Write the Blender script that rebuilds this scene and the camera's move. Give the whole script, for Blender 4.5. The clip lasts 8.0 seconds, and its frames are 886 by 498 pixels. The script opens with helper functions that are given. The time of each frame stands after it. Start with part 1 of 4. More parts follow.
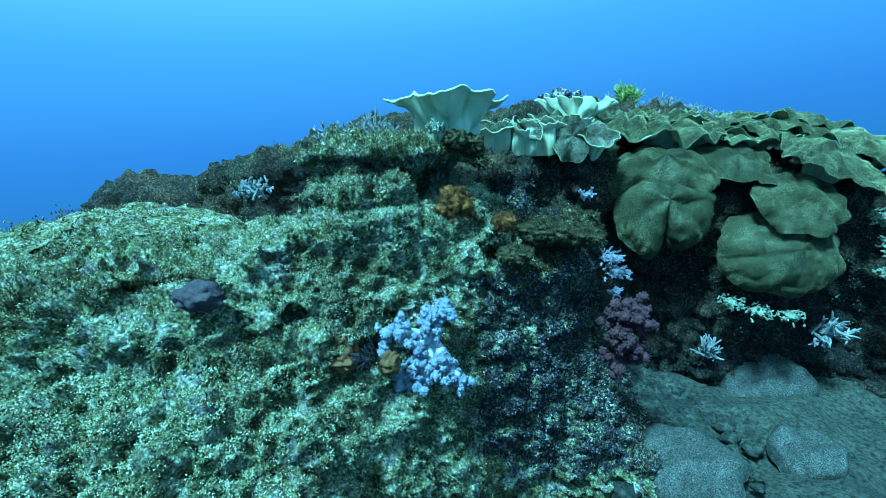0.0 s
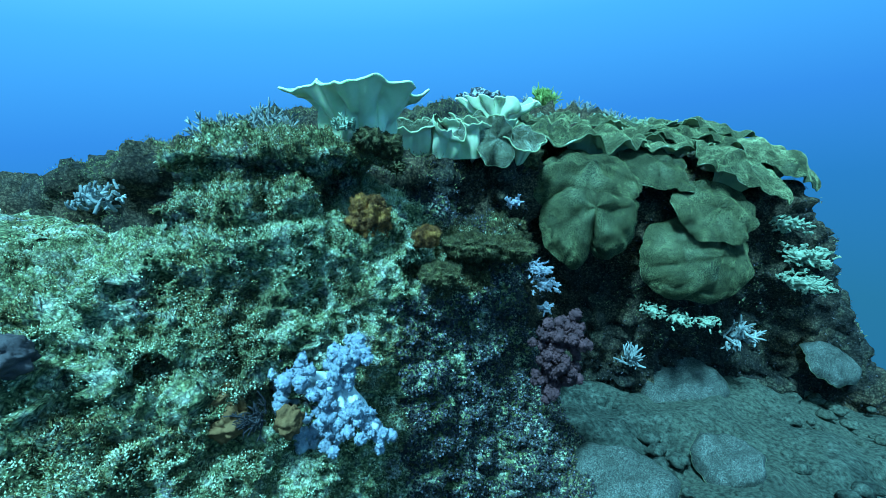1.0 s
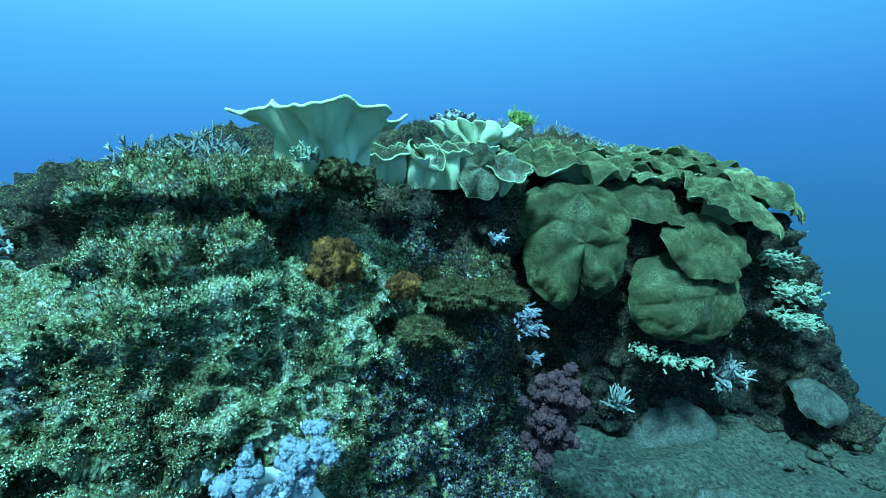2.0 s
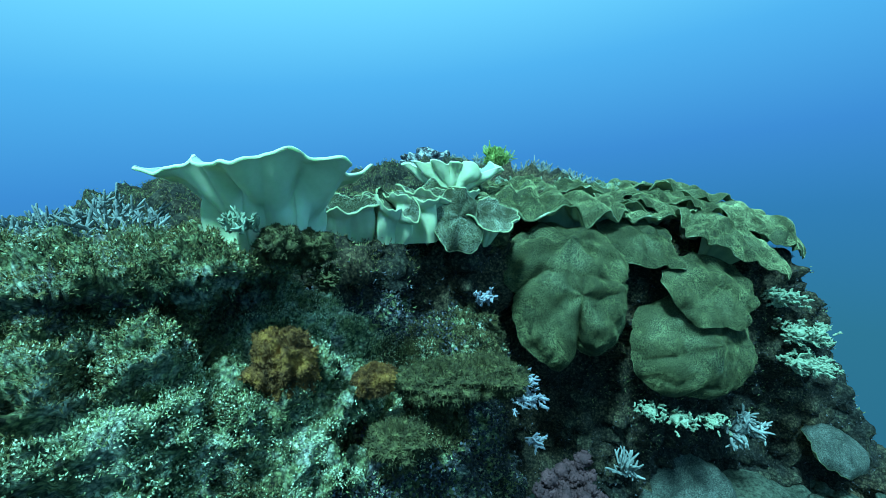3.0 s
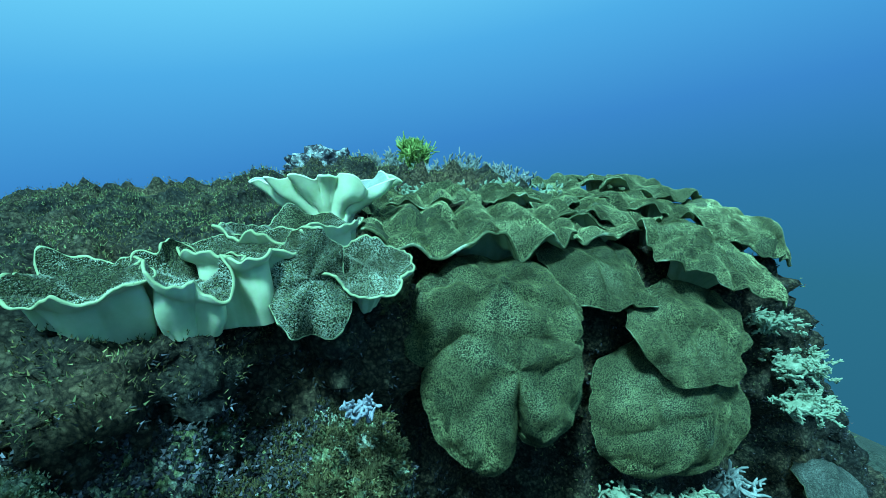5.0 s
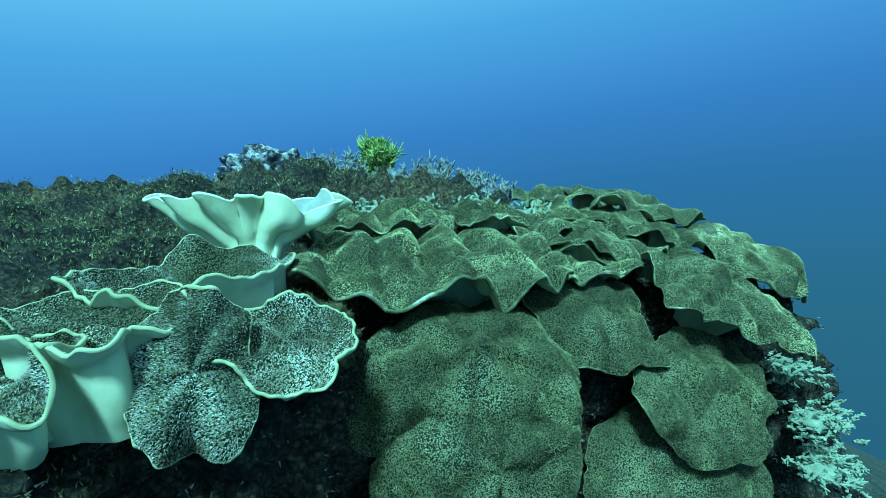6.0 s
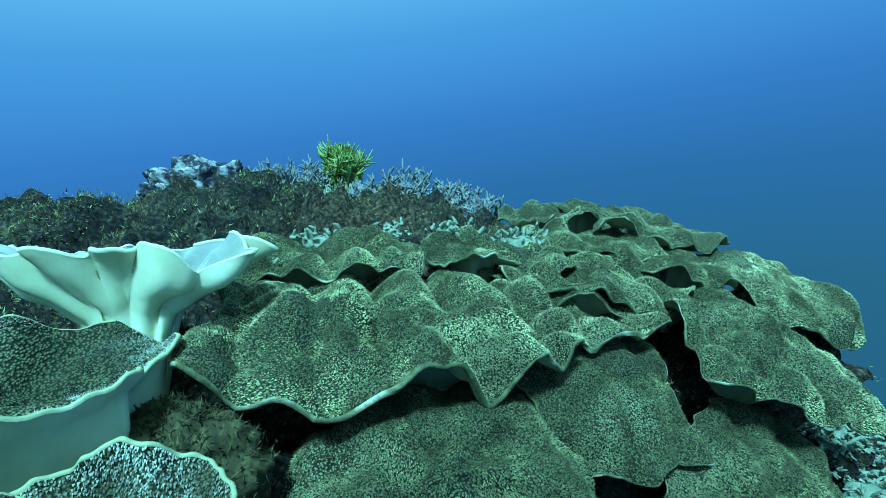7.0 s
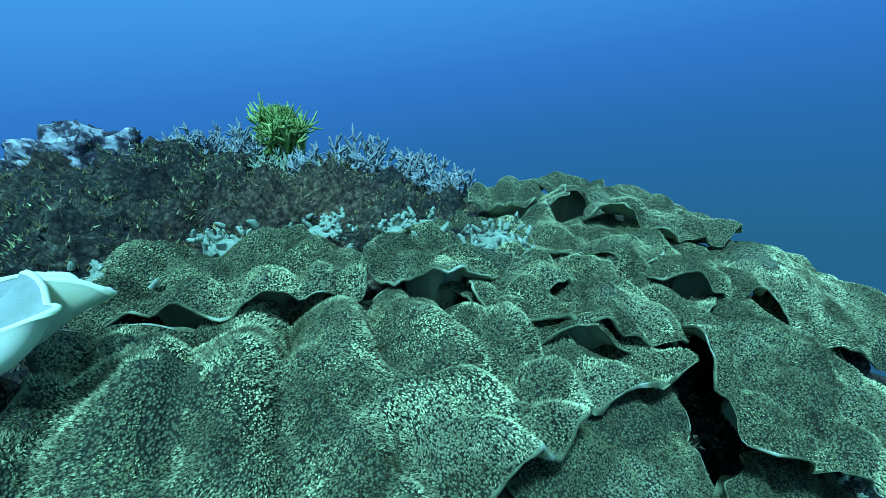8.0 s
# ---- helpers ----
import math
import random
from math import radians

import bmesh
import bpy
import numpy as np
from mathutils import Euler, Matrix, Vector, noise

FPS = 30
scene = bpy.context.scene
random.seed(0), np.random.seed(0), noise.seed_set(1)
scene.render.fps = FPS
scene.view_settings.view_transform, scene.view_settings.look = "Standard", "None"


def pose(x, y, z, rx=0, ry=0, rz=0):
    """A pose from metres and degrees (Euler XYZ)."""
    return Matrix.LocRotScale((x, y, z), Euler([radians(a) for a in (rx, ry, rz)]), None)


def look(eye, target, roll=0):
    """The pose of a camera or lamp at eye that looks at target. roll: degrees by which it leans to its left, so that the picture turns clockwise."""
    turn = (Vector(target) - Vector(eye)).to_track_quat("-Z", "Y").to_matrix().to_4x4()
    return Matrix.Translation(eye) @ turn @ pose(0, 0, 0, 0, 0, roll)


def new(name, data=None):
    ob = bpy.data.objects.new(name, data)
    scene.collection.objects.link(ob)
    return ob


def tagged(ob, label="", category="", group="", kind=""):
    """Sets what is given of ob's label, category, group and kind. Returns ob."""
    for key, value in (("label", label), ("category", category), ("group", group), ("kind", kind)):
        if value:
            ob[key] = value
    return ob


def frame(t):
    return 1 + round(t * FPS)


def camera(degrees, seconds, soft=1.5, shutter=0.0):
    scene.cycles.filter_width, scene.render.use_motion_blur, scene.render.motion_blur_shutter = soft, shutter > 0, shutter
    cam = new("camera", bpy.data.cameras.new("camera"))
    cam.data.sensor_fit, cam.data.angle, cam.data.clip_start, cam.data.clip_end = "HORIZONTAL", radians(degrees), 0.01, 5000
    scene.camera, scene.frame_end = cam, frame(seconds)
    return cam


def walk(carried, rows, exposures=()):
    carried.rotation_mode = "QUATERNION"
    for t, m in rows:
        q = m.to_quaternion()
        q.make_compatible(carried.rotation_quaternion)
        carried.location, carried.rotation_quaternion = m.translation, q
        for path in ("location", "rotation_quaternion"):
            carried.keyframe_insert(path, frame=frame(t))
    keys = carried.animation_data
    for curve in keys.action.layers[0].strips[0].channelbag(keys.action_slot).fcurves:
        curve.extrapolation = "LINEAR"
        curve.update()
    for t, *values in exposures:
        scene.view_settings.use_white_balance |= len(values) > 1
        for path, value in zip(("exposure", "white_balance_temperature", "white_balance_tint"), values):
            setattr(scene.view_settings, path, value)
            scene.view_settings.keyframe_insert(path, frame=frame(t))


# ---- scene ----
cam = camera(87.6, 8.0, soft=0.8)
PATH = [
    (0, (0.657, -0.535, 0.853), (-0.051, 1.284, 0.419), -1.1),
    (0.5, (0.606, -0.385, 0.86), (0.082, 1.498, 0.437), -0.5),
    (1, (0.542, -0.189, 0.862), (0.18, 1.728, 0.423), 0.3),
    (1.5, (0.496, -0.036, 0.866), (0.242, 1.907, 0.462), 0.9),
    (1.7, (0.469, 0.03, 0.885), (0.235, 1.977, 0.493), 1.4),
    (2.8, (0.367, 0.408, 1.014), (0.217, 2.385, 0.751), -0.5),
    (3, (0.38, 0.495, 1.016), (0.259, 2.477, 0.778), -0.8),
    (3.5, (0.432, 0.695, 1.068), (0.387, 2.68, 0.824), -0.6),
    (4, (0.517, 0.929, 1.091), (0.544, 2.911, 0.83), -1.9),
    (4.5, (0.597, 1.152, 1.126), (0.661, 3.131, 0.842), -3.4),
    (4.7, (0.629, 1.249, 1.149), (0.696, 3.225, 0.846), -3.8),
    (5.8, (0.704, 1.768, 1.255), (0.879, 3.729, 0.9), -2.9),
    (6, (0.723, 1.855, 1.271), (0.928, 3.812, 0.91), -2.4),
    (6.5, (0.786, 2.056, 1.325), (1.022, 4.008, 0.959), -2.2),
    (7, (0.839, 2.299, 1.345), (1.101, 4.246, 0.972), -2.7),
    (7.5, (0.885, 2.5, 1.361), (1.185, 4.427, 0.918), -2.6),
    (8, (0.952, 2.704, 1.392), (1.322, 4.588, 0.835), -2.6),
]
walk(cam, [(t, look(eye, target, roll)) for t, eye, target, roll in PATH],
     exposures=((0.0, 1.0, 5500, 13), (1.5, 1.05, 5850, 10), (3.0, 0.94, 6450, 4), (4.5, 0.85, 6550, 3), (6.0, 0.70, 6350, 7), (7.0, 0.59, 6050, 14), (8.0, 0.50, 5650, 22)))

# ---- water light: bright surface overhead, deep blue to the sides and below ----
world = bpy.data.worlds.new("water")
scene.world = world
world.use_nodes = True
wt = world.node_tree
wt.nodes.clear()
w_out = wt.nodes.new("ShaderNodeOutputWorld")
w_bg = wt.nodes.new("ShaderNodeBackground")
w_tex = wt.nodes.new("ShaderNodeTexCoord")
w_sep = wt.nodes.new("ShaderNodeSeparateXYZ")
w_add = wt.nodes.new("ShaderNodeMath")
w_mul = wt.nodes.new("ShaderNodeMath")
w_ramp = wt.nodes.new("ShaderNodeValToRGB")
w_mul.operation, w_mul.inputs[1].default_value = "MULTIPLY_ADD", -0.085
w_add.operation, w_add.inputs[1].default_value, w_add.inputs[2].default_value = "MULTIPLY_ADD", 0.5, 0.5
wt.links.new(w_tex.outputs["Generated"], w_sep.inputs[0])
wt.links.new(w_sep.outputs["X"], w_mul.inputs[0])
wt.links.new(w_sep.outputs["Z"], w_mul.inputs[2])
wt.links.new(w_mul.outputs[0], w_add.inputs[0])
wt.links.new(w_add.outputs[0], w_ramp.inputs[0])
stops = [(0.0, (0.018, 0.09, 0.14)), (0.36, (0.028, 0.17, 0.29)), (0.46, (0.032, 0.195, 0.45)),
         (0.53, (0.048, 0.25, 0.64)), (0.62, (0.085, 0.42, 0.84)), (0.74, (0.22, 0.80, 1.1)), (1.0, (0.36, 1.0, 1.15))]
while len(w_ramp.color_ramp.elements) < len(stops):
    w_ramp.color_ramp.elements.new(0.5)
for el, (at, col) in zip(w_ramp.color_ramp.elements, stops):
    el.position, el.color = at, (*col, 1)
wt.links.new(w_ramp.outputs[0], w_bg.inputs[0])
w_bg.inputs[1].default_value = 0.56
wt.links.new(w_bg.outputs[0], w_out.inputs[0])

sun = new("sun", bpy.data.lights.new("sun", "SUN"))
sun.data.energy, sun.data.angle, sun.data.color = 5.0, radians(9), (0.30, 0.88, 1.06)
sun.matrix_world = look((-1.0, -2.9, 5.0), (0, 0, 0))


# ---- materials ----
def shade(name, cols, scale=6.0, rough=0.8, bump=0.3, bump_scale=60.0, second=None, spec=0.25, detail=9.0, bump_dist=0.01, grain=None, third=None, cells=None):
    """Noise-ramped surface with a second scale of blotches and fine relief; sizes in metres."""
    m = bpy.data.materials.new(name)
    m.use_nodes = True
    nt = m.node_tree
    N, L = nt.nodes, nt.links
    p = N["Principled BSDF"]
    p.inputs["Roughness"].default_value = rough
    p.inputs["Specular IOR Level"].default_value = spec
    tc = N.new("ShaderNodeTexCoord")
    n1 = N.new("ShaderNodeTexNoise")
    n1.inputs["Scale"].default_value, n1.inputs["Detail"].default_value, n1.inputs["Roughness"].default_value = scale, detail, 0.68
    L.new(tc.outputs["Object"], n1.inputs["Vector"])
    r = N.new("ShaderNodeValToRGB")
    while len(r.color_ramp.elements) < len(cols):
        r.color_ramp.elements.new(0.5)
    for el, (at, c) in zip(r.color_ramp.elements, cols):
        el.position, el.color = at, (*c, 1)
    L.new(n1.outputs[0], r.inputs[0])
    col = r.outputs[0]
    for s2, c2, lo, hi, amount in [q for q in (second, third) if q]:
        n2 = N.new("ShaderNodeTexNoise")
        n2.inputs["Scale"].default_value, n2.inputs["Detail"].default_value = s2, 5.0
        L.new(tc.outputs["Object"], n2.inputs["Vector"])
        mr = N.new("ShaderNodeMapRange")
        mr.inputs[1].default_value, mr.inputs[2].default_value, mr.inputs[4].default_value = lo, hi, amount
        L.new(n2.outputs[0], mr.inputs[0])
        mx = N.new("ShaderNodeMix")
        mx.data_type = "RGBA"
        L.new(mr.outputs[0], mx.inputs[0])
        L.new(col, mx.inputs[6])
        mx.inputs[7].default_value = (*c2, 1)
        col = mx.outputs[2]
    if grain:
        s3, lo3, hi3 = grain
        n3 = N.new("ShaderNodeTexNoise")
        n3.inputs["Scale"].default_value, n3.inputs["Detail"].default_value, n3.inputs["Roughness"].default_value = s3, 5.0, 0.7
        L.new(tc.outputs["Object"], n3.inputs["Vector"])
        m3 = N.new("ShaderNodeMapRange")
        for k, val in enumerate((0.36, 0.62, lo3, hi3)):
            m3.inputs[k + 1].default_value = val
        L.new(n3.outputs[0], m3.inputs[0])
        sc = N.new("ShaderNodeVectorMath")
        sc.operation = "SCALE"
        L.new(col, sc.inputs[0])
        L.new(m3.outputs[0], sc.inputs["Scale"])
        col = sc.outputs[0]
    if cells:
        s4, lo4, hi4 = cells
        warp = N.new("ShaderNodeTexNoise")
        warp.inputs["Scale"].default_value = s4 * 0.5
        L.new(tc.outputs["Object"], warp.inputs["Vector"])
        bend = N.new("ShaderNodeVectorMath")
        bend.operation = "MULTIPLY_ADD"
        bend.inputs[1].default_value = (1.2 / s4,) * 3
        L.new(warp.outputs["Color"], bend.inputs[0])
        L.new(tc.outputs["Object"], bend.inputs[2])
        vor = N.new("ShaderNodeTexVoronoi")
        vor.inputs["Scale"].default_value = s4
        L.new(bend.outputs[0], vor.inputs["Vector"])
        tone = N.new("ShaderNodeSeparateColor")
        L.new(vor.outputs["Color"], tone.inputs[0])
        m4 = N.new("ShaderNodeMapRange")
        for k, val in enumerate((0.0, 1.0, lo4, hi4)):
            m4.inputs[k + 1].default_value = val
        L.new(tone.outputs[0], m4.inputs[0])
        gap = N.new("ShaderNodeMapRange")
        for k, val in enumerate((0.35, 0.75, 1.0, 0.35)):
            gap.inputs[k + 1].default_value = val
        L.new(vor.outputs["Distance"], gap.inputs[0])
        both = N.new("ShaderNodeMath")
        both.operation = "MULTIPLY"
        L.new(m4.outputs[0], both.inputs[0])
        L.new(gap.outputs[0], both.inputs[1])
        sc4 = N.new("ShaderNodeVectorMath")
        sc4.operation = "SCALE"
        L.new(col, sc4.inputs[0])
        L.new(both.outputs[0], sc4.inputs["Scale"])
        col = sc4.outputs[0]
    L.new(col, p.inputs["Base Color"])
    nb = N.new("ShaderNodeTexNoise")
    nb.inputs["Scale"].default_value, nb.inputs["Detail"].default_value, nb.inputs["Roughness"].default_value = bump_scale, 8.0, 0.75
    L.new(tc.outputs["Object"], nb.inputs["Vector"])
    b = N.new("ShaderNodeBump")
    b.inputs["Strength"].default_value, b.inputs["Distance"].default_value = bump, bump_dist
    L.new(nb.outputs[0], b.inputs["Height"])
    L.new(b.outputs[0], p.inputs["Normal"])
    return m


def island(name, cols, rough=0.8, spec=0.2):
    """Colour picked anew for each loose piece of a mesh."""
    m = bpy.data.materials.new(name)
    m.use_nodes = True
    N, L = m.node_tree.nodes, m.node_tree.links
    p = N["Principled BSDF"]
    p.inputs["Roughness"].default_value = rough
    p.inputs["Specular IOR Level"].default_value = spec
    g = N.new("ShaderNodeNewGeometry")
    r = N.new("ShaderNodeValToRGB")
    while len(r.color_ramp.elements) < len(cols):
        r.color_ramp.elements.new(0.5)
    for el, (at, c) in zip(r.color_ramp.elements, cols):
        el.position, el.color = at, (*c, 1)
    L.new(g.outputs["Random Per Island"], r.inputs[0])
    L.new(r.outputs[0], p.inputs["Base Color"])
    return m


M_ROCK = shade("reef_rock", [(0.34, (0.04, 0.038, 0.022)), (0.42, (0.17, 0.18, 0.075)), (0.49, (0.34, 0.37, 0.17)),
                             (0.57, (0.60, 0.62, 0.42)), (0.70, (0.80, 0.79, 0.66))], 11.0, 0.9, 1.0, 70.0,
               (2.2, (0.15, 0.125, 0.05), 0.54, 0.68, 0.55), bump_dist=0.03, grain=(60.0, 0.4, 1.4), third=(7.0, (0.34, 0.27, 0.40), 0.60, 0.68, 0.45), cells=(80.0, 0.65, 1.5))
# Rock base taken near black; it also carries the shade under the corals.
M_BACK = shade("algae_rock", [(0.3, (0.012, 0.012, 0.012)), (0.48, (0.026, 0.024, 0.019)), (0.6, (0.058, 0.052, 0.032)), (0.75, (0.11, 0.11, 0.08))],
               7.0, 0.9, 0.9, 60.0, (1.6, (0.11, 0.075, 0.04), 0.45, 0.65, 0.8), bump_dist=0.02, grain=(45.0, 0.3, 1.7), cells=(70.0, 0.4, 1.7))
M_FLOOR = shade("rubble_sand", [(0.3, (0.012, 0.016, 0.013)), (0.5, (0.035, 0.042, 0.032)), (0.7, (0.09, 0.10, 0.08))], 9.0, 0.95, 0.8, 30.0,
                (0.7, (0.08, 0.085, 0.06), 0.45, 0.65, 0.7), bump_dist=0.03, grain=(35.0, 0.3, 1.6))


def polyp_skin(name, gap, mid, tip, cells, patch_col):
    """Packed polyps: a light tip in each cell, dark gaps between, in drifting patches."""
    m = shade(name, [(0.3, mid), (0.7, tip)], 3.0, 0.75, 0.3, 90.0, (4.0, patch_col, 0.52, 0.7, 0.7))
    N, L = m.node_tree.nodes, m.node_tree.links
    p = N["Principled BSDF"]
    base = p.inputs["Base Color"].links[0].from_socket
    tc = N.new("ShaderNodeTexCoord")
    vo = N.new("ShaderNodeTexVoronoi")
    vo.inputs["Scale"].default_value = cells
    L.new(tc.outputs["Object"], vo.inputs["Vector"])
    mr = N.new("ShaderNodeMapRange")
    mr.inputs[1].default_value, mr.inputs[2].default_value, mr.inputs[3].default_value, mr.inputs[4].default_value = 0.28, 0.62, 0.0, 1.0
    L.new(vo.outputs["Distance"], mr.inputs[0])
    mx = N.new("ShaderNodeMix")
    mx.data_type = "RGBA"
    L.new(mr.outputs[0], mx.inputs[0])
    L.new(base, mx.inputs[6])
    mx.inputs[7].default_value = (*gap, 1)
    L.new(mx.outputs[2], p.inputs["Base Color"])
    bp = N.new("ShaderNodeBump")
    bp.invert = True
    bp.inputs["Strength"].default_value, bp.inputs["Distance"].default_value = 0.9, 0.004
    L.new(vo.outputs["Distance"], bp.inputs["Height"])
    L.new(bp.outputs[0], p.inputs["Normal"])
    return m


M_CAP = polyp_skin("coral_cap", (0.014, 0.016, 0.007), (0.052, 0.055, 0.021), (0.20, 0.215, 0.10), 200.0, (0.36, 0.38, 0.22))
M_PALE = shade("coral_flesh", [(0.3, (0.50, 0.54, 0.30)), (0.55, (0.67, 0.70, 0.46)), (0.75, (0.80, 0.81, 0.64))], 4.0, 0.55, 0.25, 40.0,
               (9.0, (0.74, 0.76, 0.62), 0.55, 0.75, 0.6), spec=0.15, bump_dist=0.006)
flesh_skin = M_PALE.node_tree.nodes["Principled BSDF"]
flesh_skin.inputs["Subsurface Weight"].default_value, flesh_skin.inputs["Subsurface Scale"].default_value = 0.5, 0.03
flesh_skin.inputs["Subsurface Radius"].default_value = (0.6, 1.0, 0.6)
M_UNDER = shade("coral_underside", [(0.3, (0.26, 0.29, 0.14)), (0.6, (0.40, 0.43, 0.24)), (0.8, (0.52, 0.54, 0.36))], 4.0, 0.6, 0.25, 40.0)
M_RIM = shade("coral_rim", [(0.36, (0.06, 0.07, 0.03)), (0.5, (0.16, 0.18, 0.085)), (0.62, (0.36, 0.39, 0.22)), (0.75, (0.55, 0.57, 0.42))], 7.0, 0.6, 0.3, 120.0, detail=3.0, grain=(70.0, 0.6, 1.25))
M_LIP = shade("coral_lip", [(0.42, (0.075, 0.085, 0.035)), (0.53, (0.20, 0.22, 0.11)), (0.62, (0.46, 0.48, 0.32)), (0.75, (0.68, 0.69, 0.56))], 6.0, 0.6, 0.4, 120.0, detail=3.0, grain=(70.0, 0.6, 1.25))
M_DULL = shade("dull_disc", [(0.32, (0.045, 0.05, 0.04)), (0.5, (0.085, 0.09, 0.075)), (0.68, (0.14, 0.145, 0.125))], 8.0, 0.8, 0.5, 120.0, grain=(90.0, 0.6, 1.3), cells=(150.0, 0.7, 1.25))
M_WHITE = shade("retracted_coral", [(0.35, (0.26, 0.29, 0.22)), (0.52, (0.36, 0.37, 0.34)), (0.68, (0.50, 0.48, 0.50))], 7.0, 0.6, 0.35, 90.0, spec=0.3, bump_dist=0.004)


def fuzz_skin(name, dark, light, scale):
    """Polyps: each a little different, in patches of dark and light."""
    m = shade(name, [(0.38, dark), (0.5, tuple(0.6 * p + 0.4 * q for p, q in zip(dark, light))), (0.62, light)], scale, 0.8, 0.0, 50.0)
    N, L = m.node_tree.nodes, m.node_tree.links
    p = N["Principled BSDF"]
    base = p.inputs["Base Color"].links[0].from_socket
    g = N.new("ShaderNodeNewGeometry")
    mr = N.new("ShaderNodeMapRange")
    mr.inputs[3].default_value, mr.inputs[4].default_value = 0.68, 1.36
    L.new(g.outputs["Random Per Island"], mr.inputs[0])
    vm = N.new("ShaderNodeVectorMath")
    vm.operation = "SCALE"
    L.new(base, vm.inputs[0])
    L.new(mr.outputs[0], vm.inputs["Scale"])
    L.new(vm.outputs[0], p.inputs["Base Color"])
    return m


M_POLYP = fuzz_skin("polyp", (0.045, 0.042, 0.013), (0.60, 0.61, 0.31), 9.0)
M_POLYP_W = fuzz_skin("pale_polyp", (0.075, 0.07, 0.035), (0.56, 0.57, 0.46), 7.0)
# Darker polyps, used on the lower and steeper sheets.
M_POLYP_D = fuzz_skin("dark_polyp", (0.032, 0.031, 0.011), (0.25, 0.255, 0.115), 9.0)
M_TURF = fuzz_skin("turf", (0.045, 0.045, 0.02), (0.38, 0.41, 0.17), 18.0)
M_BROWN_TURF = island("brown_turf", [(0.0, (0.04, 0.03, 0.015)), (0.4, (0.11, 0.088, 0.034)), (0.8, (0.20, 0.16, 0.06)), (1.0, (0.38, 0.34, 0.15))])
M_PALE_TURF = fuzz_skin("pale_turf", (0.17, 0.19, 0.07), (0.80, 0.82, 0.56), 20.0)
M_TAN = shade("tan_rock", [(0.3, (0.26, 0.21, 0.15)), (0.7, (0.42, 0.36, 0.27))], 16.0, 0.8, 0.6, 80.0)
# Purple crusts, taken darker so the colour holds the shade of walls and recess.
M_PURPLE_SHADE_TURF = island("purple_shade_turf", [(0.0, (0.012, 0.012, 0.012)), (0.5, (0.040, 0.038, 0.036)), (0.88, (0.08, 0.07, 0.085)), (1.0, (0.26, 0.24, 0.28))])
M_SHOULDER_TURF = fuzz_skin("shoulder_turf", (0.020, 0.017, 0.007), (0.13, 0.105, 0.042), 14.0)
M_OLIVE_FINGER = shade("olive_bristle_coral", [(0.34, (0.02, 0.017, 0.007)), (0.5, (0.055, 0.047, 0.018)), (0.66, (0.15, 0.13, 0.05))], 40.0, 0.8, 0.4, 140.0)
M_BLUE = shade("blue_soft_coral", [(0.3, (0.17, 0.20, 0.27)), (0.55, (0.33, 0.36, 0.43)), (0.75, (0.54, 0.56, 0.60))], 45.0, 0.85, 1.0, 300.0, bump_dist=0.006)
M_STALK = shade("soft_coral_stalk", [(0.3, (0.55, 0.58, 0.62)), (0.7, (0.75, 0.77, 0.8))], 20.0, 0.6, 0.3, 100.0)
M_LILAC = shade("lilac_soft_coral", [(0.3, (0.20, 0.20, 0.25)), (0.6, (0.38, 0.37, 0.42)), (0.8, (0.62, 0.61, 0.63))], 30.0, 0.7, 0.6, 200.0)
M_MAROON = shade("maroon_coral", [(0.3, (0.04, 0.018, 0.022)), (0.6, (0.11, 0.045, 0.052)), (0.8, (0.20, 0.10, 0.10))], 20.0, 0.85, 0.8, 120.0)
M_RUST = shade("rust_sponge", [(0.36, (0.06, 0.026, 0.010)), (0.5, (0.24, 0.10, 0.030)), (0.64, (0.58, 0.26, 0.06))], 20.0, 0.9, 1.0, 110.0, bump_dist=0.015)
M_BROWN = shade("brown_sponge", [(0.3, (0.07, 0.035, 0.014)), (0.55, (0.18, 0.09, 0.035)), (0.8, (0.28, 0.16, 0.07))], 14.0, 0.85, 0.7, 90.0, bump_dist=0.01)
M_PALEFINGER = shade("pale_finger_coral", [(0.3, (0.16, 0.20, 0.13)), (0.55, (0.30, 0.35, 0.24)), (0.75, (0.48, 0.52, 0.40))], 18.0, 0.7, 0.5, 140.0)
M_GREY_FINGER = shade("grey_branch_coral", [(0.3, (0.10, 0.11, 0.11)), (0.52, (0.24, 0.25, 0.24)), (0.7, (0.45, 0.46, 0.44))], 14.0, 0.8, 0.5, 140.0)
M_GREEN_FINGER = shade("green_bush_coral", [(0.34, (0.09, 0.14, 0.03)), (0.52, (0.24, 0.32, 0.08)), (0.68, (0.48, 0.56, 0.20))], 14.0, 0.8, 0.4, 140.0)
M_MOTTLED = shade("mottled_rock", [(0.42, (0.02, 0.02, 0.028)), (0.50, (0.07, 0.065, 0.08)), (0.55, (0.34, 0.34, 0.34)), (0.66, (0.66, 0.66, 0.64))], 13.0, 0.85, 0.8, 70.0, bump_dist=0.02)
# Shade inside a rock hole, given as the colour of a lump.
M_DUSK = shade("dusky_hole_shade", [(0.3, (0.045, 0.035, 0.04)), (0.7, (0.11, 0.085, 0.09))], 18.0, 0.9, 0.8, 90.0, bump_dist=0.012)
M_DARK = shade("dark_feather_star", [(0.3, (0.012, 0.012, 0.018)), (0.7, (0.05, 0.045, 0.05))], 20.0, 0.8, 0.3, 100.0)


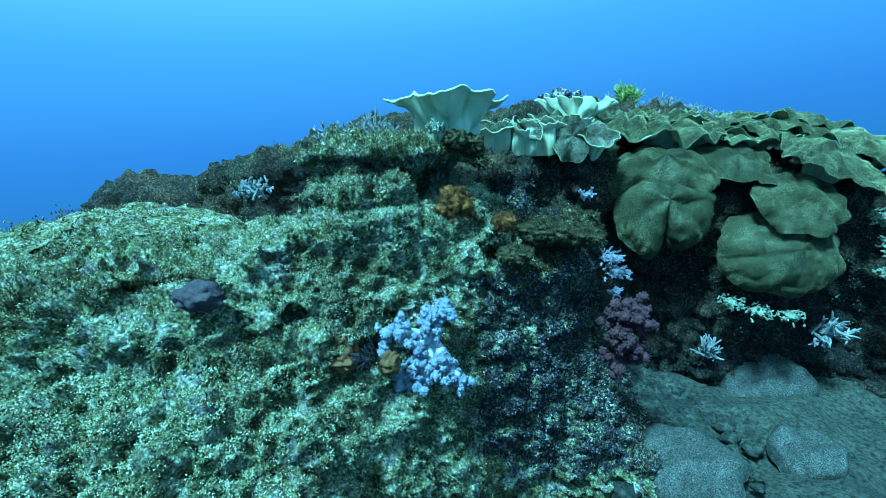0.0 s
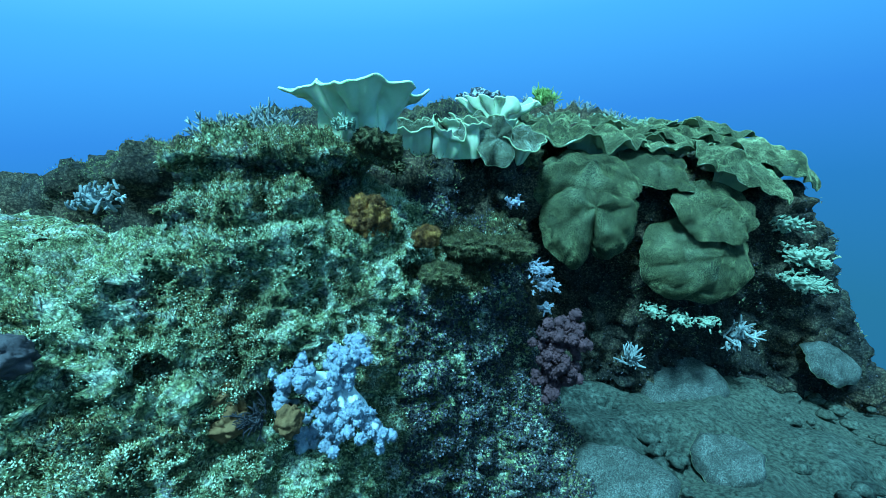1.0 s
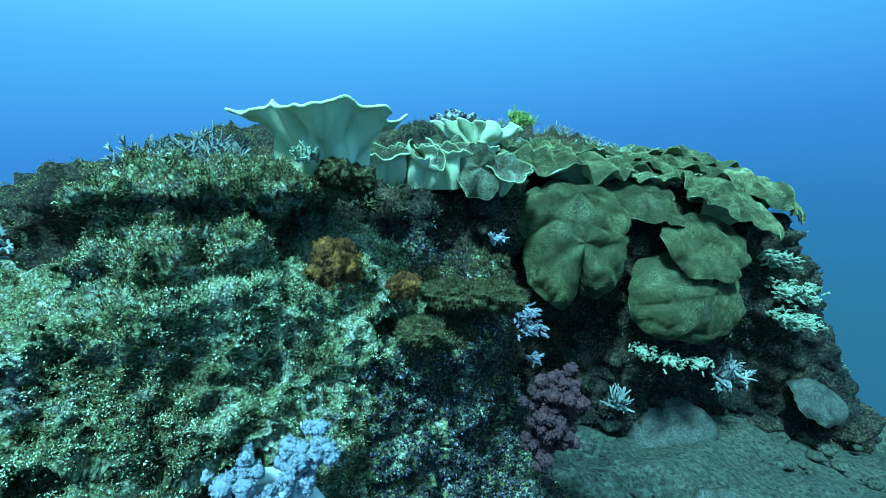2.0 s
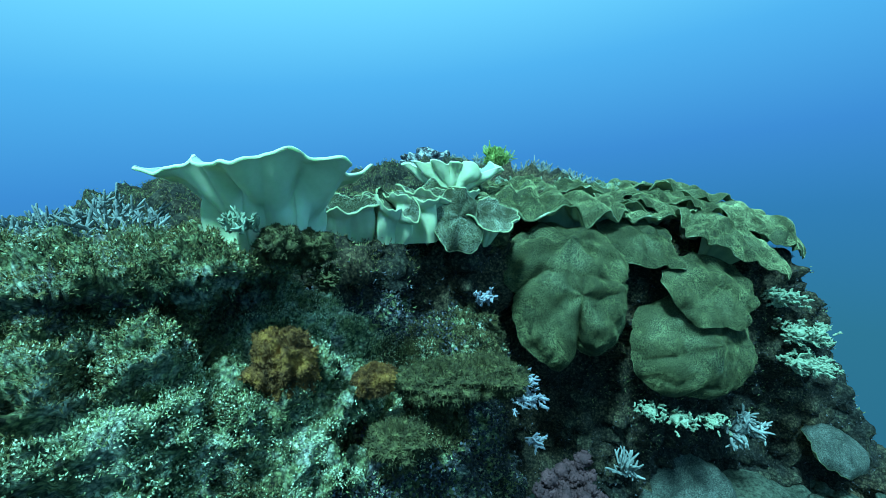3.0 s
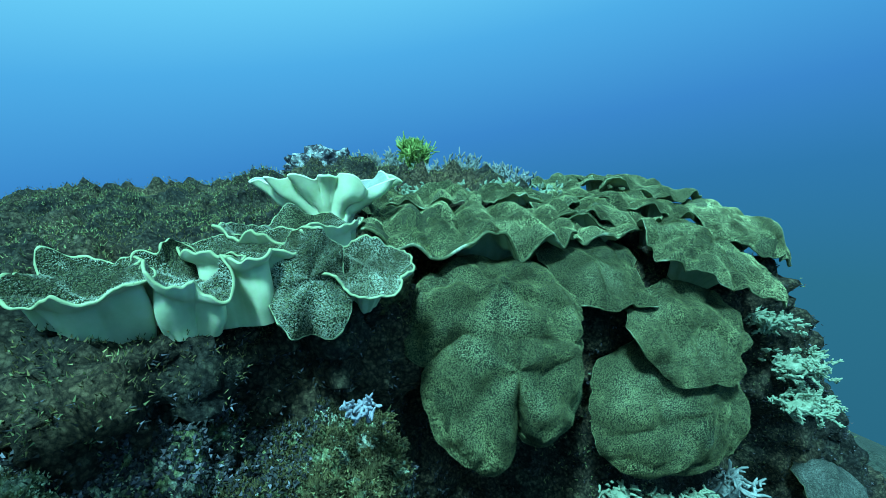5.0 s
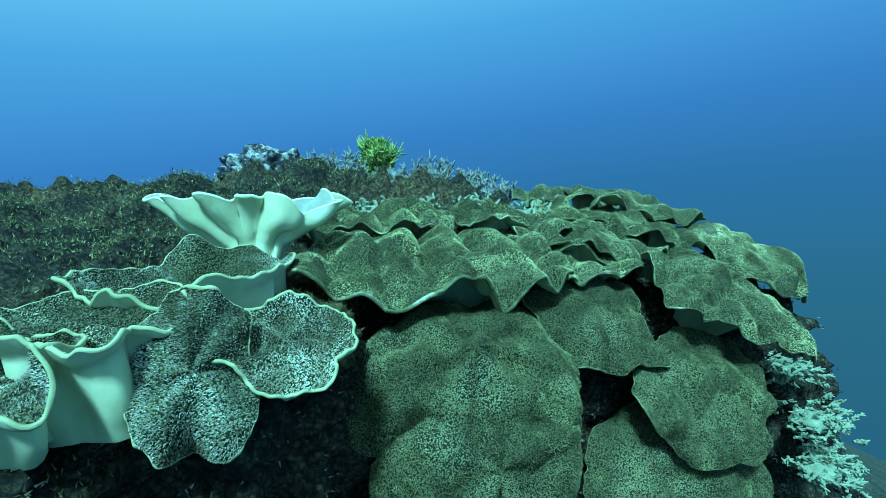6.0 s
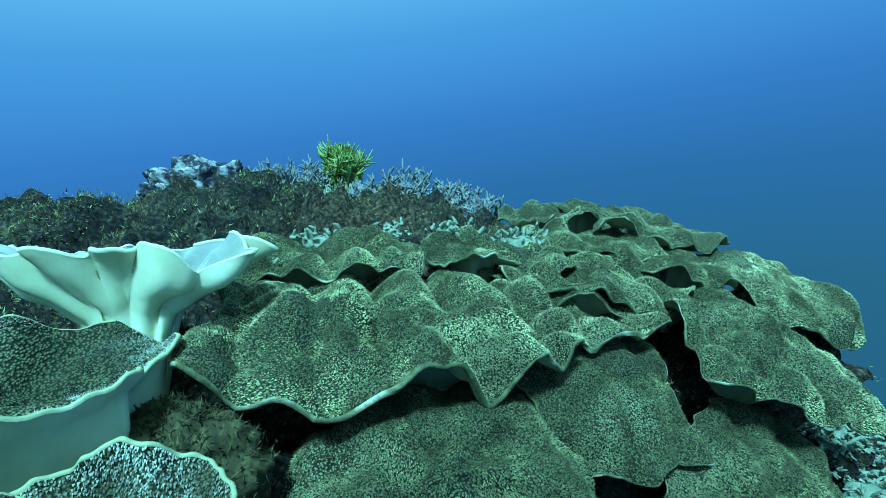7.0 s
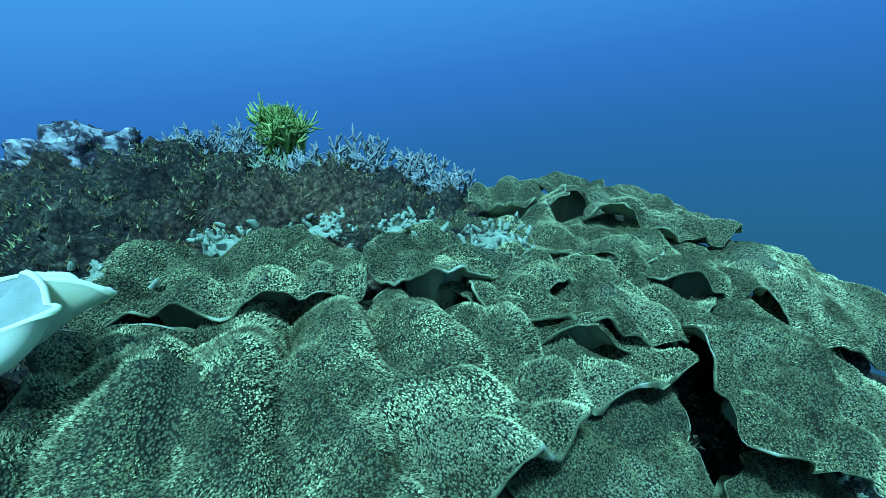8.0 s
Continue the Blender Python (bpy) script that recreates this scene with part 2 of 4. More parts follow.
# ---- mesh tools ----
def part(name, verts, faces, material, parent=None, label="", smooth=True):
    me = bpy.data.meshes.new(name)
    me.from_pydata(verts.tolist() if hasattr(verts, "tolist") else verts, [], faces.tolist() if hasattr(faces, "tolist") else faces)
    me.materials.append(material)
    if smooth:
        me.polygons.foreach_set("use_smooth", [True] * len(me.polygons))
    me.update()
    ob = new(name, me)
    if parent is not None:
        ob.parent = parent
    if label:
        tagged(ob, label)
    return ob


def thing(name, m, label, category, group="", kind=""):
    ob = new(name)
    ob.empty_display_size = 0.05
    ob.matrix_world = m
    return tagged(ob, label, category, group, kind)


def lattice(i, j, k, seed):
    n = (i * 374761393 + j * 668265263 + k * 2147483647 + seed * 1274126177) & 0xFFFFFFFF
    n = ((n ^ (n >> 13)) * 1274126177) & 0xFFFFFFFF
    return ((n ^ (n >> 16)) & 0xFFFF) / 32767.5 - 1.0


def vnoise(p, scale, seed=0):
    """Smooth value noise in -1..1 at the points p (n x 3); scale in cells a metre."""
    q = p * scale
    f = np.floor(q).astype(np.int64)
    t = q - f
    t = t * t * (3 - 2 * t)
    total = 0
    for a in (0, 1):
        for b in (0, 1):
            for c in (0, 1):
                w = (t[:, 0] if a else 1 - t[:, 0]) * (t[:, 1] if b else 1 - t[:, 1]) * (t[:, 2] if c else 1 - t[:, 2])
                total = total + w * lattice(f[:, 0] + a, f[:, 1] + b, f[:, 2] + c, seed)
    return total


def net(field, origin, h):
    """Surface of a sampled field where it changes sign (inside is negative): vertices and quads."""
    s = field < 0
    nx, ny, nz = field.shape
    c = s[:-1, :-1, :-1].astype(np.int8)
    for a, b, d in ((1, 0, 0), (0, 1, 0), (0, 0, 1), (1, 1, 0), (1, 0, 1), (0, 1, 1), (1, 1, 1)):
        c = c + s[a:nx - 1 + a, b:ny - 1 + b, d:nz - 1 + d]
    cells = np.argwhere((c > 0) & (c < 8))
    idx = np.full((nx - 1, ny - 1, nz - 1), -1, np.int64)
    idx[cells[:, 0], cells[:, 1], cells[:, 2]] = np.arange(len(cells))
    total, count = np.zeros((len(cells), 3)), np.zeros(len(cells))
    corner = [(0, 0, 0), (1, 0, 0), (0, 1, 0), (1, 1, 0), (0, 0, 1), (1, 0, 1), (0, 1, 1), (1, 1, 1)]
    for a in range(8):
        for b in range(a + 1, 8):
            d = np.subtract(corner[b], corner[a])
            if np.abs(d).sum() != 1:
                continue
            va = field[tuple((cells + corner[a]).T)]
            vb = field[tuple((cells + corner[b]).T)]
            cross = (va < 0) != (vb < 0)
            t = np.where(cross, va / np.where(cross, va - vb, 1), 0)
            total += np.where(cross[:, None], np.array(corner[a]) + t[:, None] * d, 0)
            count += cross
    verts = (cells + total / count[:, None]) * h + origin
    faces = []
    for axis in range(3):
        u, v = (axis + 1) % 3, (axis + 2) % 3
        lo = [slice(1, -1)] * 3
        hi = [slice(1, -1)] * 3
        lo[axis], hi[axis] = slice(0, -1), slice(1, None)
        a, b = s[tuple(lo)], s[tuple(hi)]
        e = np.argwhere(a != b)
        e[:, u] += 1
        e[:, v] += 1
        at = e - [1 if i == axis else 0 for i in range(3)] + [1 if i == axis else 0 for i in range(3)]
        flip = s[tuple(at.T)]
        du, dv = np.eye(3, dtype=int)[u], np.eye(3, dtype=int)[v]
        q = np.stack([idx[tuple((at - du - dv).T)], idx[tuple((at - dv).T)], idx[tuple(at.T)], idx[tuple((at - du).T)]], 1)
        q[~flip] = q[~flip][:, ::-1]
        faces.append(q[(q >= 0).all(1)])
    return verts, np.concatenate(faces)


def normals(v, f):
    n = np.zeros_like(v)
    fn = np.cross(v[f[:, 2]] - v[f[:, 0]], v[f[:, 3]] - v[f[:, 1]])
    for k in range(4):
        np.add.at(n, f[:, k], fn)
    return n / np.maximum(np.linalg.norm(n, axis=1), 1e-9)[:, None]


def smooth_max(a, b, k):
    return np.log(np.exp(np.clip(a / k, -60, 60)) + np.exp(np.clip(b / k, -60, 60))) * k


def smooth_min(a, b, k):
    return -smooth_max(-a, -b, k)


def egg(X, Y, Z, c, r):
    d = np.sqrt(((X - c[0]) / r[0]) ** 2 + ((Y - c[1]) / r[1]) ** 2 + ((Z - c[2]) / r[2]) ** 2)
    return (d - 1) * min(r)


def grid(lo, hi, h):
    axes = [np.arange(a, b + h, h) for a, b in zip(lo, hi)]
    return np.meshgrid(*axes, indexing="ij")


def roughen(v, f, layers, seed):
    n = normals(v, f)
    for scale, amp, kind in layers:
        k = vnoise(v * [1, 1, 1.7] if kind == "pit" else v, scale, seed)
        seed += 7
        if kind == "pit":
            k = 0.35 - np.abs(k) * 1.6
        elif kind == "lump":
            k = np.abs(k) * 2 - 0.5
        v = v + n * (k * amp)[:, None]
    return v


def lerp(x, x0, x1, a, b):
    t = np.clip((x - x0) / (x1 - x0), 0, 1)
    return a + (b - a) * t * t * (3 - 2 * t)


# ---- seabed: one sheet, level round the reef, falling off into deep water ----
def seabed():
    s = np.concatenate([-np.geomspace(400, 6, 26), np.linspace(-5.8, 7.8, 137), np.geomspace(8, 400, 26)])
    X, Y = np.meshgrid(s + 0.5, s + 2.5, indexing="ij")
    far = np.hypot(np.where(X < 0.5, 0.5, 1.0) * (X - 0.5), np.where(Y > 2.5, 0.62, 0.75) * (Y - 2.5))
    Z = -1.12 - np.maximum(0, far - 3.6) * 0.5 - np.maximum(0, X - 1.8) * 0.10
    P = np.stack([X.ravel(), Y.ravel(), np.zeros(X.size)], 1)
    Z = Z + (vnoise(P, 1.3, 3) * 0.10 + vnoise(P, 3.5, 5) * 0.07 + vnoise(P, 8.0, 8) * 0.04).reshape(Z.shape)
    n = len(s)
    i, j = np.meshgrid(np.arange(n - 1), np.arange(n - 1), indexing="ij")
    a = (i * n + j).ravel()
    faces = np.stack([a, a + n, a + n + 1, a + 1], 1)
    ob = part("ground", np.stack([X.ravel(), Y.ravel(), Z.ravel()], 1), faces, M_FLOOR)
    return tagged(ob, "pale rubble and sand seabed falling away into blue water", "seabed", kind="structure")


seabed()


# ---- front rock: a sloping face with an overhanging ledge ----
def front_rock(lo, hi, h, layers, name, label):
    X, Y, Z = (g.astype(np.float32) for g in grid(lo, hi, h))
    left = np.where(X < -1.1, 0.505 + (X + 1.1) * 0.35, 1.55 + 0.95 * np.minimum(X, 0.5))
    lean = np.where(Z > 0.3, 0.75 + 0 * Z, lerp(X, -0.25, 0.25, 0.55, 0.08))
    apron = lerp(X, -0.22, -0.6, 0.0, 1.25) * lerp(X, -1.9, -3.2, 1.0, 0.35) * np.minimum(0, Z - 0.1)
    face = left + lean * (Z - 0.3) + apron - Y
    top = Z - (0.40 + lerp(X, -0.2, 0.15, 0.28, 0.0) - lerp(X, -0.7, -0.95, 0.0, 0.32) - lerp(X, -3.0, -5.4, 0.0, 1.5) + 0.06 * np.sin(3 * X + 2 * Y))
    side = X - (0.54 + 0.1 * np.sin(2.2 * Y + Z * 2) + 0.55 * np.maximum(0, -0.25 - Z))
    body = smooth_max(smooth_max(face * 0.75, top, 0.06), side * 0.9, 0.13)
    # the ledge
    front = 1.90 + 0.95 * X + 0.03 * np.sin(9 * X)
    slab = smooth_max(smooth_max((front - Y) * 0.75, np.abs(Z - 0.80 + 0.03 * np.sin(5 * X)) - 0.076, 0.05), smooth_max(X + 0.05, -0.80 - X, 0.05), 0.05)
    slab = smooth_max(slab, Y - 2.25, 0.05)
    body = smooth_min(body, slab, 0.03)
    hollow = egg(X, Y, Z, (-0.22, 1.82, 0.62), (0.26, 0.20, 0.07))
    body = smooth_max(body, -hollow, 0.03)
    body = smooth_max(body, -egg(X, Y, Z, (-0.08, 2.44, 0.62), (0.24, 0.18, 0.17)), 0.04)
    for c, r in (((-0.33, 1.06, -0.05), (0.09, 0.17, 0.07)), ((-1.15, 0.82, 0.24), (0.30, 0.24, 0.07)), ((-0.62, 1.12, 0.58), (0.16, 0.14, 0.05)), ((0.16, 1.80, 0.30), (0.20, 0.12, 0.04)), ((-0.60, 1.00, 0.13), (0.14, 0.12, 0.06)), ((-0.95, 0.62, 0.02), (0.20, 0.14, 0.05))):
        body = smooth_max(body, -egg(X, Y, Z, c, r), 0.02)
    v, f = net(body, np.array(lo), h)
    v = roughen(v, f, layers, 11)
    tagged(part(name, v, f, M_ROCK), label, "reef rock", kind="structure")
    return v, normals(v, f)


LAYERS = [(1.5, 0.07, ""), (2.9, 0.06, ""), (6, 0.055, "lump"), (12, 0.052, "pit"), (21, 0.040, "pit"), (34, 0.024, "pit")]
ROCK_V, ROCK_N = front_rock((-2.1, -0.1, -1.35), (1.25, 2.9, 1.1), 0.0135, LAYERS, "reef_rock", "rugged algae-covered limestone rock with an overhanging ledge")
SLOPE_V, SLOPE_N = front_rock((-5.8, -2.2, -1.4), (-2.07, 2.9, 0.6), 0.045, LAYERS[:3], "reef_slope", "rugged algae-covered reef slope beside the rock")
front_rock((-2.1, -2.2, -1.4), (1.25, -0.07, 0.3), 0.03, LAYERS[:4], "reef_foot", "rugged algae-covered foot of the rock running down to the seabed")


# ---- back reef: the mound under the plates and the flat top behind ----
def back_reef():
    lo, hi, h = (-6.6, 2.2, -1.5), (4.2, 8.6, 1.6), 0.032
    X, Y, Z = grid(lo, hi, h)
    wall = lerp(X, -0.2, 0.3, 2.32, 2.70) + lerp(X, 0.3, 0.7, 0.0, 0.52) + lerp(Z, 0.75, 0.45, 0.0, 0.14) + lerp(X, 1.4, 2.4, 0.0, 0.35) + np.where(Z < 0.2, (0.2 - Z) * 0.15, (Z - 0.2) * 0.16)
    top = 1.00 + lerp(Y, 3.3, 4.6, -0.12, 0.18) - lerp(X, 0.8, 2.4, 0.0, 0.32) - lerp(Y, 5.4, 8.3, 0.0, 2.6) - lerp(X, -1.5, -4, 0.0, 0.4) - lerp(X, -4.0, -6.3, 0.0, 2.2)
    top = top + 0.07 * np.sin(2.1 * X + 1.0) * np.sin(1.7 * Y)
    top = np.minimum(top, np.where(X > 0.4, 0.60 + lerp(X, 0.4, 0.7, 0.4, 0.0) + (Y - 3.3) * 0.8, 9.0)) - lerp(X, 0.2, 0.6, 0.0, 0.10)
    side = X - 2.38 - (0.95 - Z) * 0.60
    body = smooth_max(smooth_max(wall - Y, Z - top, 0.08), side * 0.85, 0.1)
    v, f = net(body, np.array(lo), h)
    v = roughen(v, f, [(1.7, 0.08, ""), (4.5, 0.06, "lump"), (9, 0.05, "lump"), (17, 0.03, "lump")], 41)
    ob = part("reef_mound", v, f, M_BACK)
    tagged(ob, "dark reef mound with brown algae on its flat top", "reef rock", kind="structure")
    return v, normals(v, f)


BACK_V, BACK_N = back_reef()


# ---- corals ----
def frame_of(n):
    n = n / np.maximum(np.linalg.norm(n, axis=1), 1e-9)[:, None]
    a = np.where(np.abs(n[:, 2:3]) < 0.9, [[0, 0, 1.0]], [[1.0, 0, 0]])
    t = np.cross(a, n)
    t /= np.linalg.norm(t, axis=1)[:, None]
    return t, np.cross(n, t), n


def spikes(rng, p, n, length, radius, bend):
    """Three-sided spikes on the points p along n."""
    k = len(p)
    t, b, d = frame_of(n + rng.normal(0, bend, (k, 3)))
    ln = (length * rng.uniform(0.6, 1.3, k))[:, None]
    rd = (radius * rng.uniform(0.7, 1.3, k))[:, None]
    spin = rng.uniform(0, 6.28, k)[:, None]
    rows = [p + (t * np.cos(spin + a) + b * np.sin(spin + a)) * rd - d * ln * 0.15 for a in (0, 2.094, 4.189)]
    v = np.stack(rows + [p + d * ln], 1).reshape(-1, 3)
    f = (np.array([(0, 1, 3), (1, 2, 3), (2, 0, 3)])[None] + (np.arange(k) * 4)[:, None, None]).reshape(-1, 3)
    return v, f


def leather_coral(seed, at, yaw, tilt, roll, rx, ry, cup=0.1, ruffles=((5, 0.06),), lobes=((3, 0.08),), droop=0.0, stalk=0.25,
                  flesh=None, pale=False, fuzz=1.0, label="", group="olive folded corals", drop=None, thick=0.0075, power=2.0,
                  base=0.5, foot=0.45, pleats=(7, 0.06), sag=0.0, curl=4.5, turn=None, lift=0.02, bumpy=1.0, ridge=(5, 0.008), lip=False, flute=(9, 0.0), dark=False,
                  swells=(), folds=(), fine=1.0, bend=0.03, waves=(0.17, 0.010)):
    """A folded sheet: a disc with lobed outline, cupped by cup, drooping past the middle, with a ruffled rim, on a fleshy stalk.
    swells: (degrees, part of the radius, width) lobes and notches of the outline; folds: (degrees, metres, width, power) ridges and valleys that run to the rim."""
    rng = np.random.default_rng(seed)
    flesh = flesh or (M_PALE if pale else M_UNDER)
    R, S = int(28 * fine), int(170 * fine)
    r = np.linspace(0, 1, R)[:, None]
    th = np.linspace(0, 2 * math.pi, S, endpoint=False)[None, :]
    ph = rng.uniform(0, 6.28, 24)
    if turn is not None:
        ph[12] = turn
    out = 1.0
    for i, (k, a) in enumerate(lobes):
        out = out + a * np.sin(k * th + ph[i])
    for deg, gain, width in swells:
        out = out + gain * np.exp(-((np.degrees(th) - deg + 180) % 360 - 180) ** 2 / (2 * width ** 2))
    out = out + 0.028 * np.sin(6 * th + ph[6] + 0.8 * np.sin(th + ph[4])) + 0.018 * np.sin(10 * th + ph[8]) + 0.008 * np.sin(19 * th + ph[9]) + 0.004 * np.sin(37 * th + ph[10])
    out = out * (1 + pleats[1] * 0.45 * r * np.sin(pleats[0] * th + ph[5]))
    wave = flute[0] * th + ph[19] + 1.1 * np.sin(2 * th + ph[21])
    out = out * (1 + flute[1] * (np.sin(wave) + 0.3 * np.sin(2 * wave + 0.8)) * np.clip((r - 0.25) / 0.5, 0, 1))
    x, y = r * out * rx * np.cos(th), r * out * ry * np.sin(th)
    z = cup * r ** power - droop * np.maximum(0, r - 0.45) ** 2 * 3.3 - sag * (r * np.cos(th)) ** 2 + lift * r ** 7
    for i, (k, a) in enumerate(ruffles):
        q = k * th + ph[12 + i] + 0.7 * np.sin(2 * th + ph[20])
        z = z + 0.75 * a * (np.sin(q) + 0.25 * np.sin(2 * q + 1)) * r ** curl
        x, y = x * (1 - 0.5 * a * np.abs(np.sin(q)) * r ** 4 / max(rx, ry)), y * (1 - 0.5 * a * np.abs(np.sin(q)) * r ** 4 / max(rx, ry))
    for deg, height, width, grow in folds:
        bow = deg + 9 * np.sin(3.0 * r + deg)
        z = z + height * np.exp(-((np.degrees(th) - bow + 180) % 360 - 180) ** 2 / (2 * width ** 2)) * r ** grow * (1 - 0.5 * np.clip((r - 0.7) / 0.3, 0, 1) ** 2)
    z = z - (0 if pale else bend) * np.clip((r - 0.78) / 0.22, 0, 1) ** 2
    z = z + ridge[1] * np.sin(ridge[0] * th + ph[18] + 2.0 * r) * np.sin(math.pi * np.minimum(1, r * 1.05)) ** 0.7
    x, y, z = np.broadcast_arrays(x, y, z)
    P = np.stack([x.ravel(), y.ravel(), z.ravel()], 1)
    rr = np.broadcast_to(r, x.shape).ravel()
    P[:, 2] += (0.0030 * np.sin(19 * th + ph[11]) + 0.0016 * np.sin(33 * th + ph[7])).repeat(R, 0).ravel() * np.broadcast_to(r ** 8, (R, S)).ravel()
    P[:, 2] += (vnoise(P + seed, 5, seed) * 0.030 + (np.abs(vnoise(P + seed, 7.5, seed + 5)) - 0.3) * 0.050 + vnoise(P + seed, 13, seed) * 0.018 + vnoise(P + seed, 26, seed + 1) * 0.007) * bumpy
    if not pale:
        sway = P[:, 0] / waves[0] * 6.283 + 2.6 * vnoise(P + seed, 3.2, seed + 21) + 1.5 * P[:, 1] / waves[0]
        P[:, 2] += waves[1] * (2.2 * np.abs(np.sin(sway / 2)) ** 0.9 - 1.3) * (0.65 + 0.6 * vnoise(P + seed, 4.5, seed + 22)) * np.minimum(1, rr * 3) * (1.25 - 0.6 * rr)
    i, j = np.meshgrid(np.arange(R - 1), np.arange(S), indexing="ij")
    a, b = (i * S + j).ravel(), (i * S + (j + 1) % S).ravel()
    quads = np.stack([a, a + S, b + S, b], 1)
    n = normals(P, quads)
    n[:S] = n[S:2 * S].mean(0) / np.linalg.norm(n[S:2 * S].mean(0))
    if n[:, 2].mean() < 0:
        n, quads = -n, quads[:, ::-1]
    root = thing("leather_coral", pose(*at, tilt, roll, yaw), label, "coral", group)
    part("cap", P, quads, M_WHITE if (pale and fuzz < 0.4) else M_DULL if fuzz == 0 else M_CAP, root)
    # rim and underside
    U = P - n * (thick * (2.0 - 1.0 * rr))[:, None]
    outw = P[-S:] - P[-2 * S:-S]
    outw /= np.maximum(np.linalg.norm(outw, axis=1), 1e-9)[:, None]
    swell = (thick * ((0.55 if lip or pale else 0.38) + 0.30 * vnoise(P[-S:] + seed, 14, seed + 3) + 0.30 * vnoise(P[-S:] + seed, 48, seed + 4)))[:, None]
    k = np.arange(S)
    k2 = (k + 1) % S
    hoops = [P[-S:] * (1 - q) + U[-S:] * q + outw * swell * w + n[-S:] * e for q, w, e in ((0, -0.25, 0.0006), (0, 0.35, 0.0012), (0.3, 0.95, 0), (0.7, 0.9, 0), (1, 0, 0))]
    RV = np.concatenate(hoops)
    RF = np.concatenate([np.stack([k + q * S, k + (q + 1) * S, k2 + (q + 1) * S, k2 + q * S], 1) for q in range(len(hoops) - 1)])
    part("rim", RV, RF, M_PALE if pale and fuzz < 0.4 else M_UNDER if pale else M_LIP if lip else M_RIM, root, "pale smooth rim")
    # the underside runs down into the stalk with pleats
    ring = max(3, int(base * R))
    inner = U.reshape(R, S, 3)[ring:]
    rows = [inner[kk] for kk in range(len(inner) - 1, -1, -1)]
    edge = inner[0]
    mean = edge.mean(0)
    down = np.array(drop if drop is not None else (0, 0, -stalk))
    for s in np.linspace(0.1, 1, 10):
        fold = 1 + pleats[1] * np.sin(pleats[0] * th[0] + ph[5]) * math.sin(math.pi * min(1, s * 1.05))
        c = mean * (1 - s) + (mean * [1, 1, 0] + down) * s
        rows.append((edge - mean) * (fold * (1 - (1 - foot) * s ** 0.7))[:, None] * [1, 1, 1 - s] + c)
    V = np.concatenate(rows)
    i, j = np.meshgrid(np.arange(len(rows) - 1), np.arange(S), indexing="ij")
    a, b = (i * S + j).ravel(), (i * S + (j + 1) % S).ravel()
    part("stalk", V, np.stack([a, a + S, b + S, b], 1), flesh, root, "smooth fleshy pleated underside")
    # polyps over the cap
    if fuzz > 0:
        area = np.linalg.norm(np.cross(P[quads[:, 2]] - P[quads[:, 0]], P[quads[:, 3]] - P[quads[:, 1]]), axis=1) / 2
        count = int(area.sum() / 0.0045 ** 2 * fuzz * (1.3 if pale else 0.92))
        pick = rng.choice(len(quads), count, p=area / area.sum())
        uv = rng.uniform(0, 1, (count, 2, 1))
        c = P[quads[pick]]
        pts = (c[:, 0] * (1 - uv[:, 0]) + c[:, 1] * uv[:, 0]) * (1 - uv[:, 1]) + (c[:, 3] * (1 - uv[:, 0]) + c[:, 2] * uv[:, 0]) * uv[:, 1]
        bare = vnoise(pts + seed * 3.1, 6.0, seed + 2) + 0.25 * vnoise(pts, 30.0, seed + 12) > (0.62 if not pale else 0.5)
        pts, nn = pts[~bare], n[quads[pick][:, 0]][~bare]
        comb = np.stack([vnoise(pts, 3.0, seed + 7), vnoise(pts, 3.0, seed + 8) - 0.5, np.zeros(len(pts))], 1) * 0.9
        bv, bf = spikes(rng, pts, nn + comb, 0.0050, 0.0020, 0.16)
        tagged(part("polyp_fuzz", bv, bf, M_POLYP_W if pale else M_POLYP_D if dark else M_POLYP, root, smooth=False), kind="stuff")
    return root


def tube_rows(path, radii, sides):
    """A tapered, capped tube along a path of points."""
    path = np.asarray(path)
    d = np.gradient(path, axis=0)
    t, b, _ = frame_of(d)
    a = np.linspace(0, 2 * math.pi, sides, endpoint=False)
    v = path[:, None] + (t[:, None] * np.cos(a)[None, :, None] + b[:, None] * np.sin(a)[None, :, None]) * np.asarray(radii)[:, None, None]
    k = len(path)
    v = np.concatenate([v.reshape(-1, 3), path[-1:] + d[-1:] / np.linalg.norm(d[-1]) * radii[-1] * 0.8])
    f = []
    for i in range(k - 1):
        for j in range(sides):
            f.append((i * sides + j, i * sides + (j + 1) % sides, (i + 1) * sides + (j + 1) % sides, (i + 1) * sides + j))
    f += [((k - 1) * sides + j, (k - 1) * sides + (j + 1) % sides, k * sides) for j in range(sides)]
    return v, f


def join(chunks):
    vs, fs, o = [], [], 0
    for v, f in chunks:
        vs.append(np.asarray(v))
        fs += [tuple(int(i) + o for i in q) for q in f]
        o += len(v)
    return np.concatenate(vs), fs


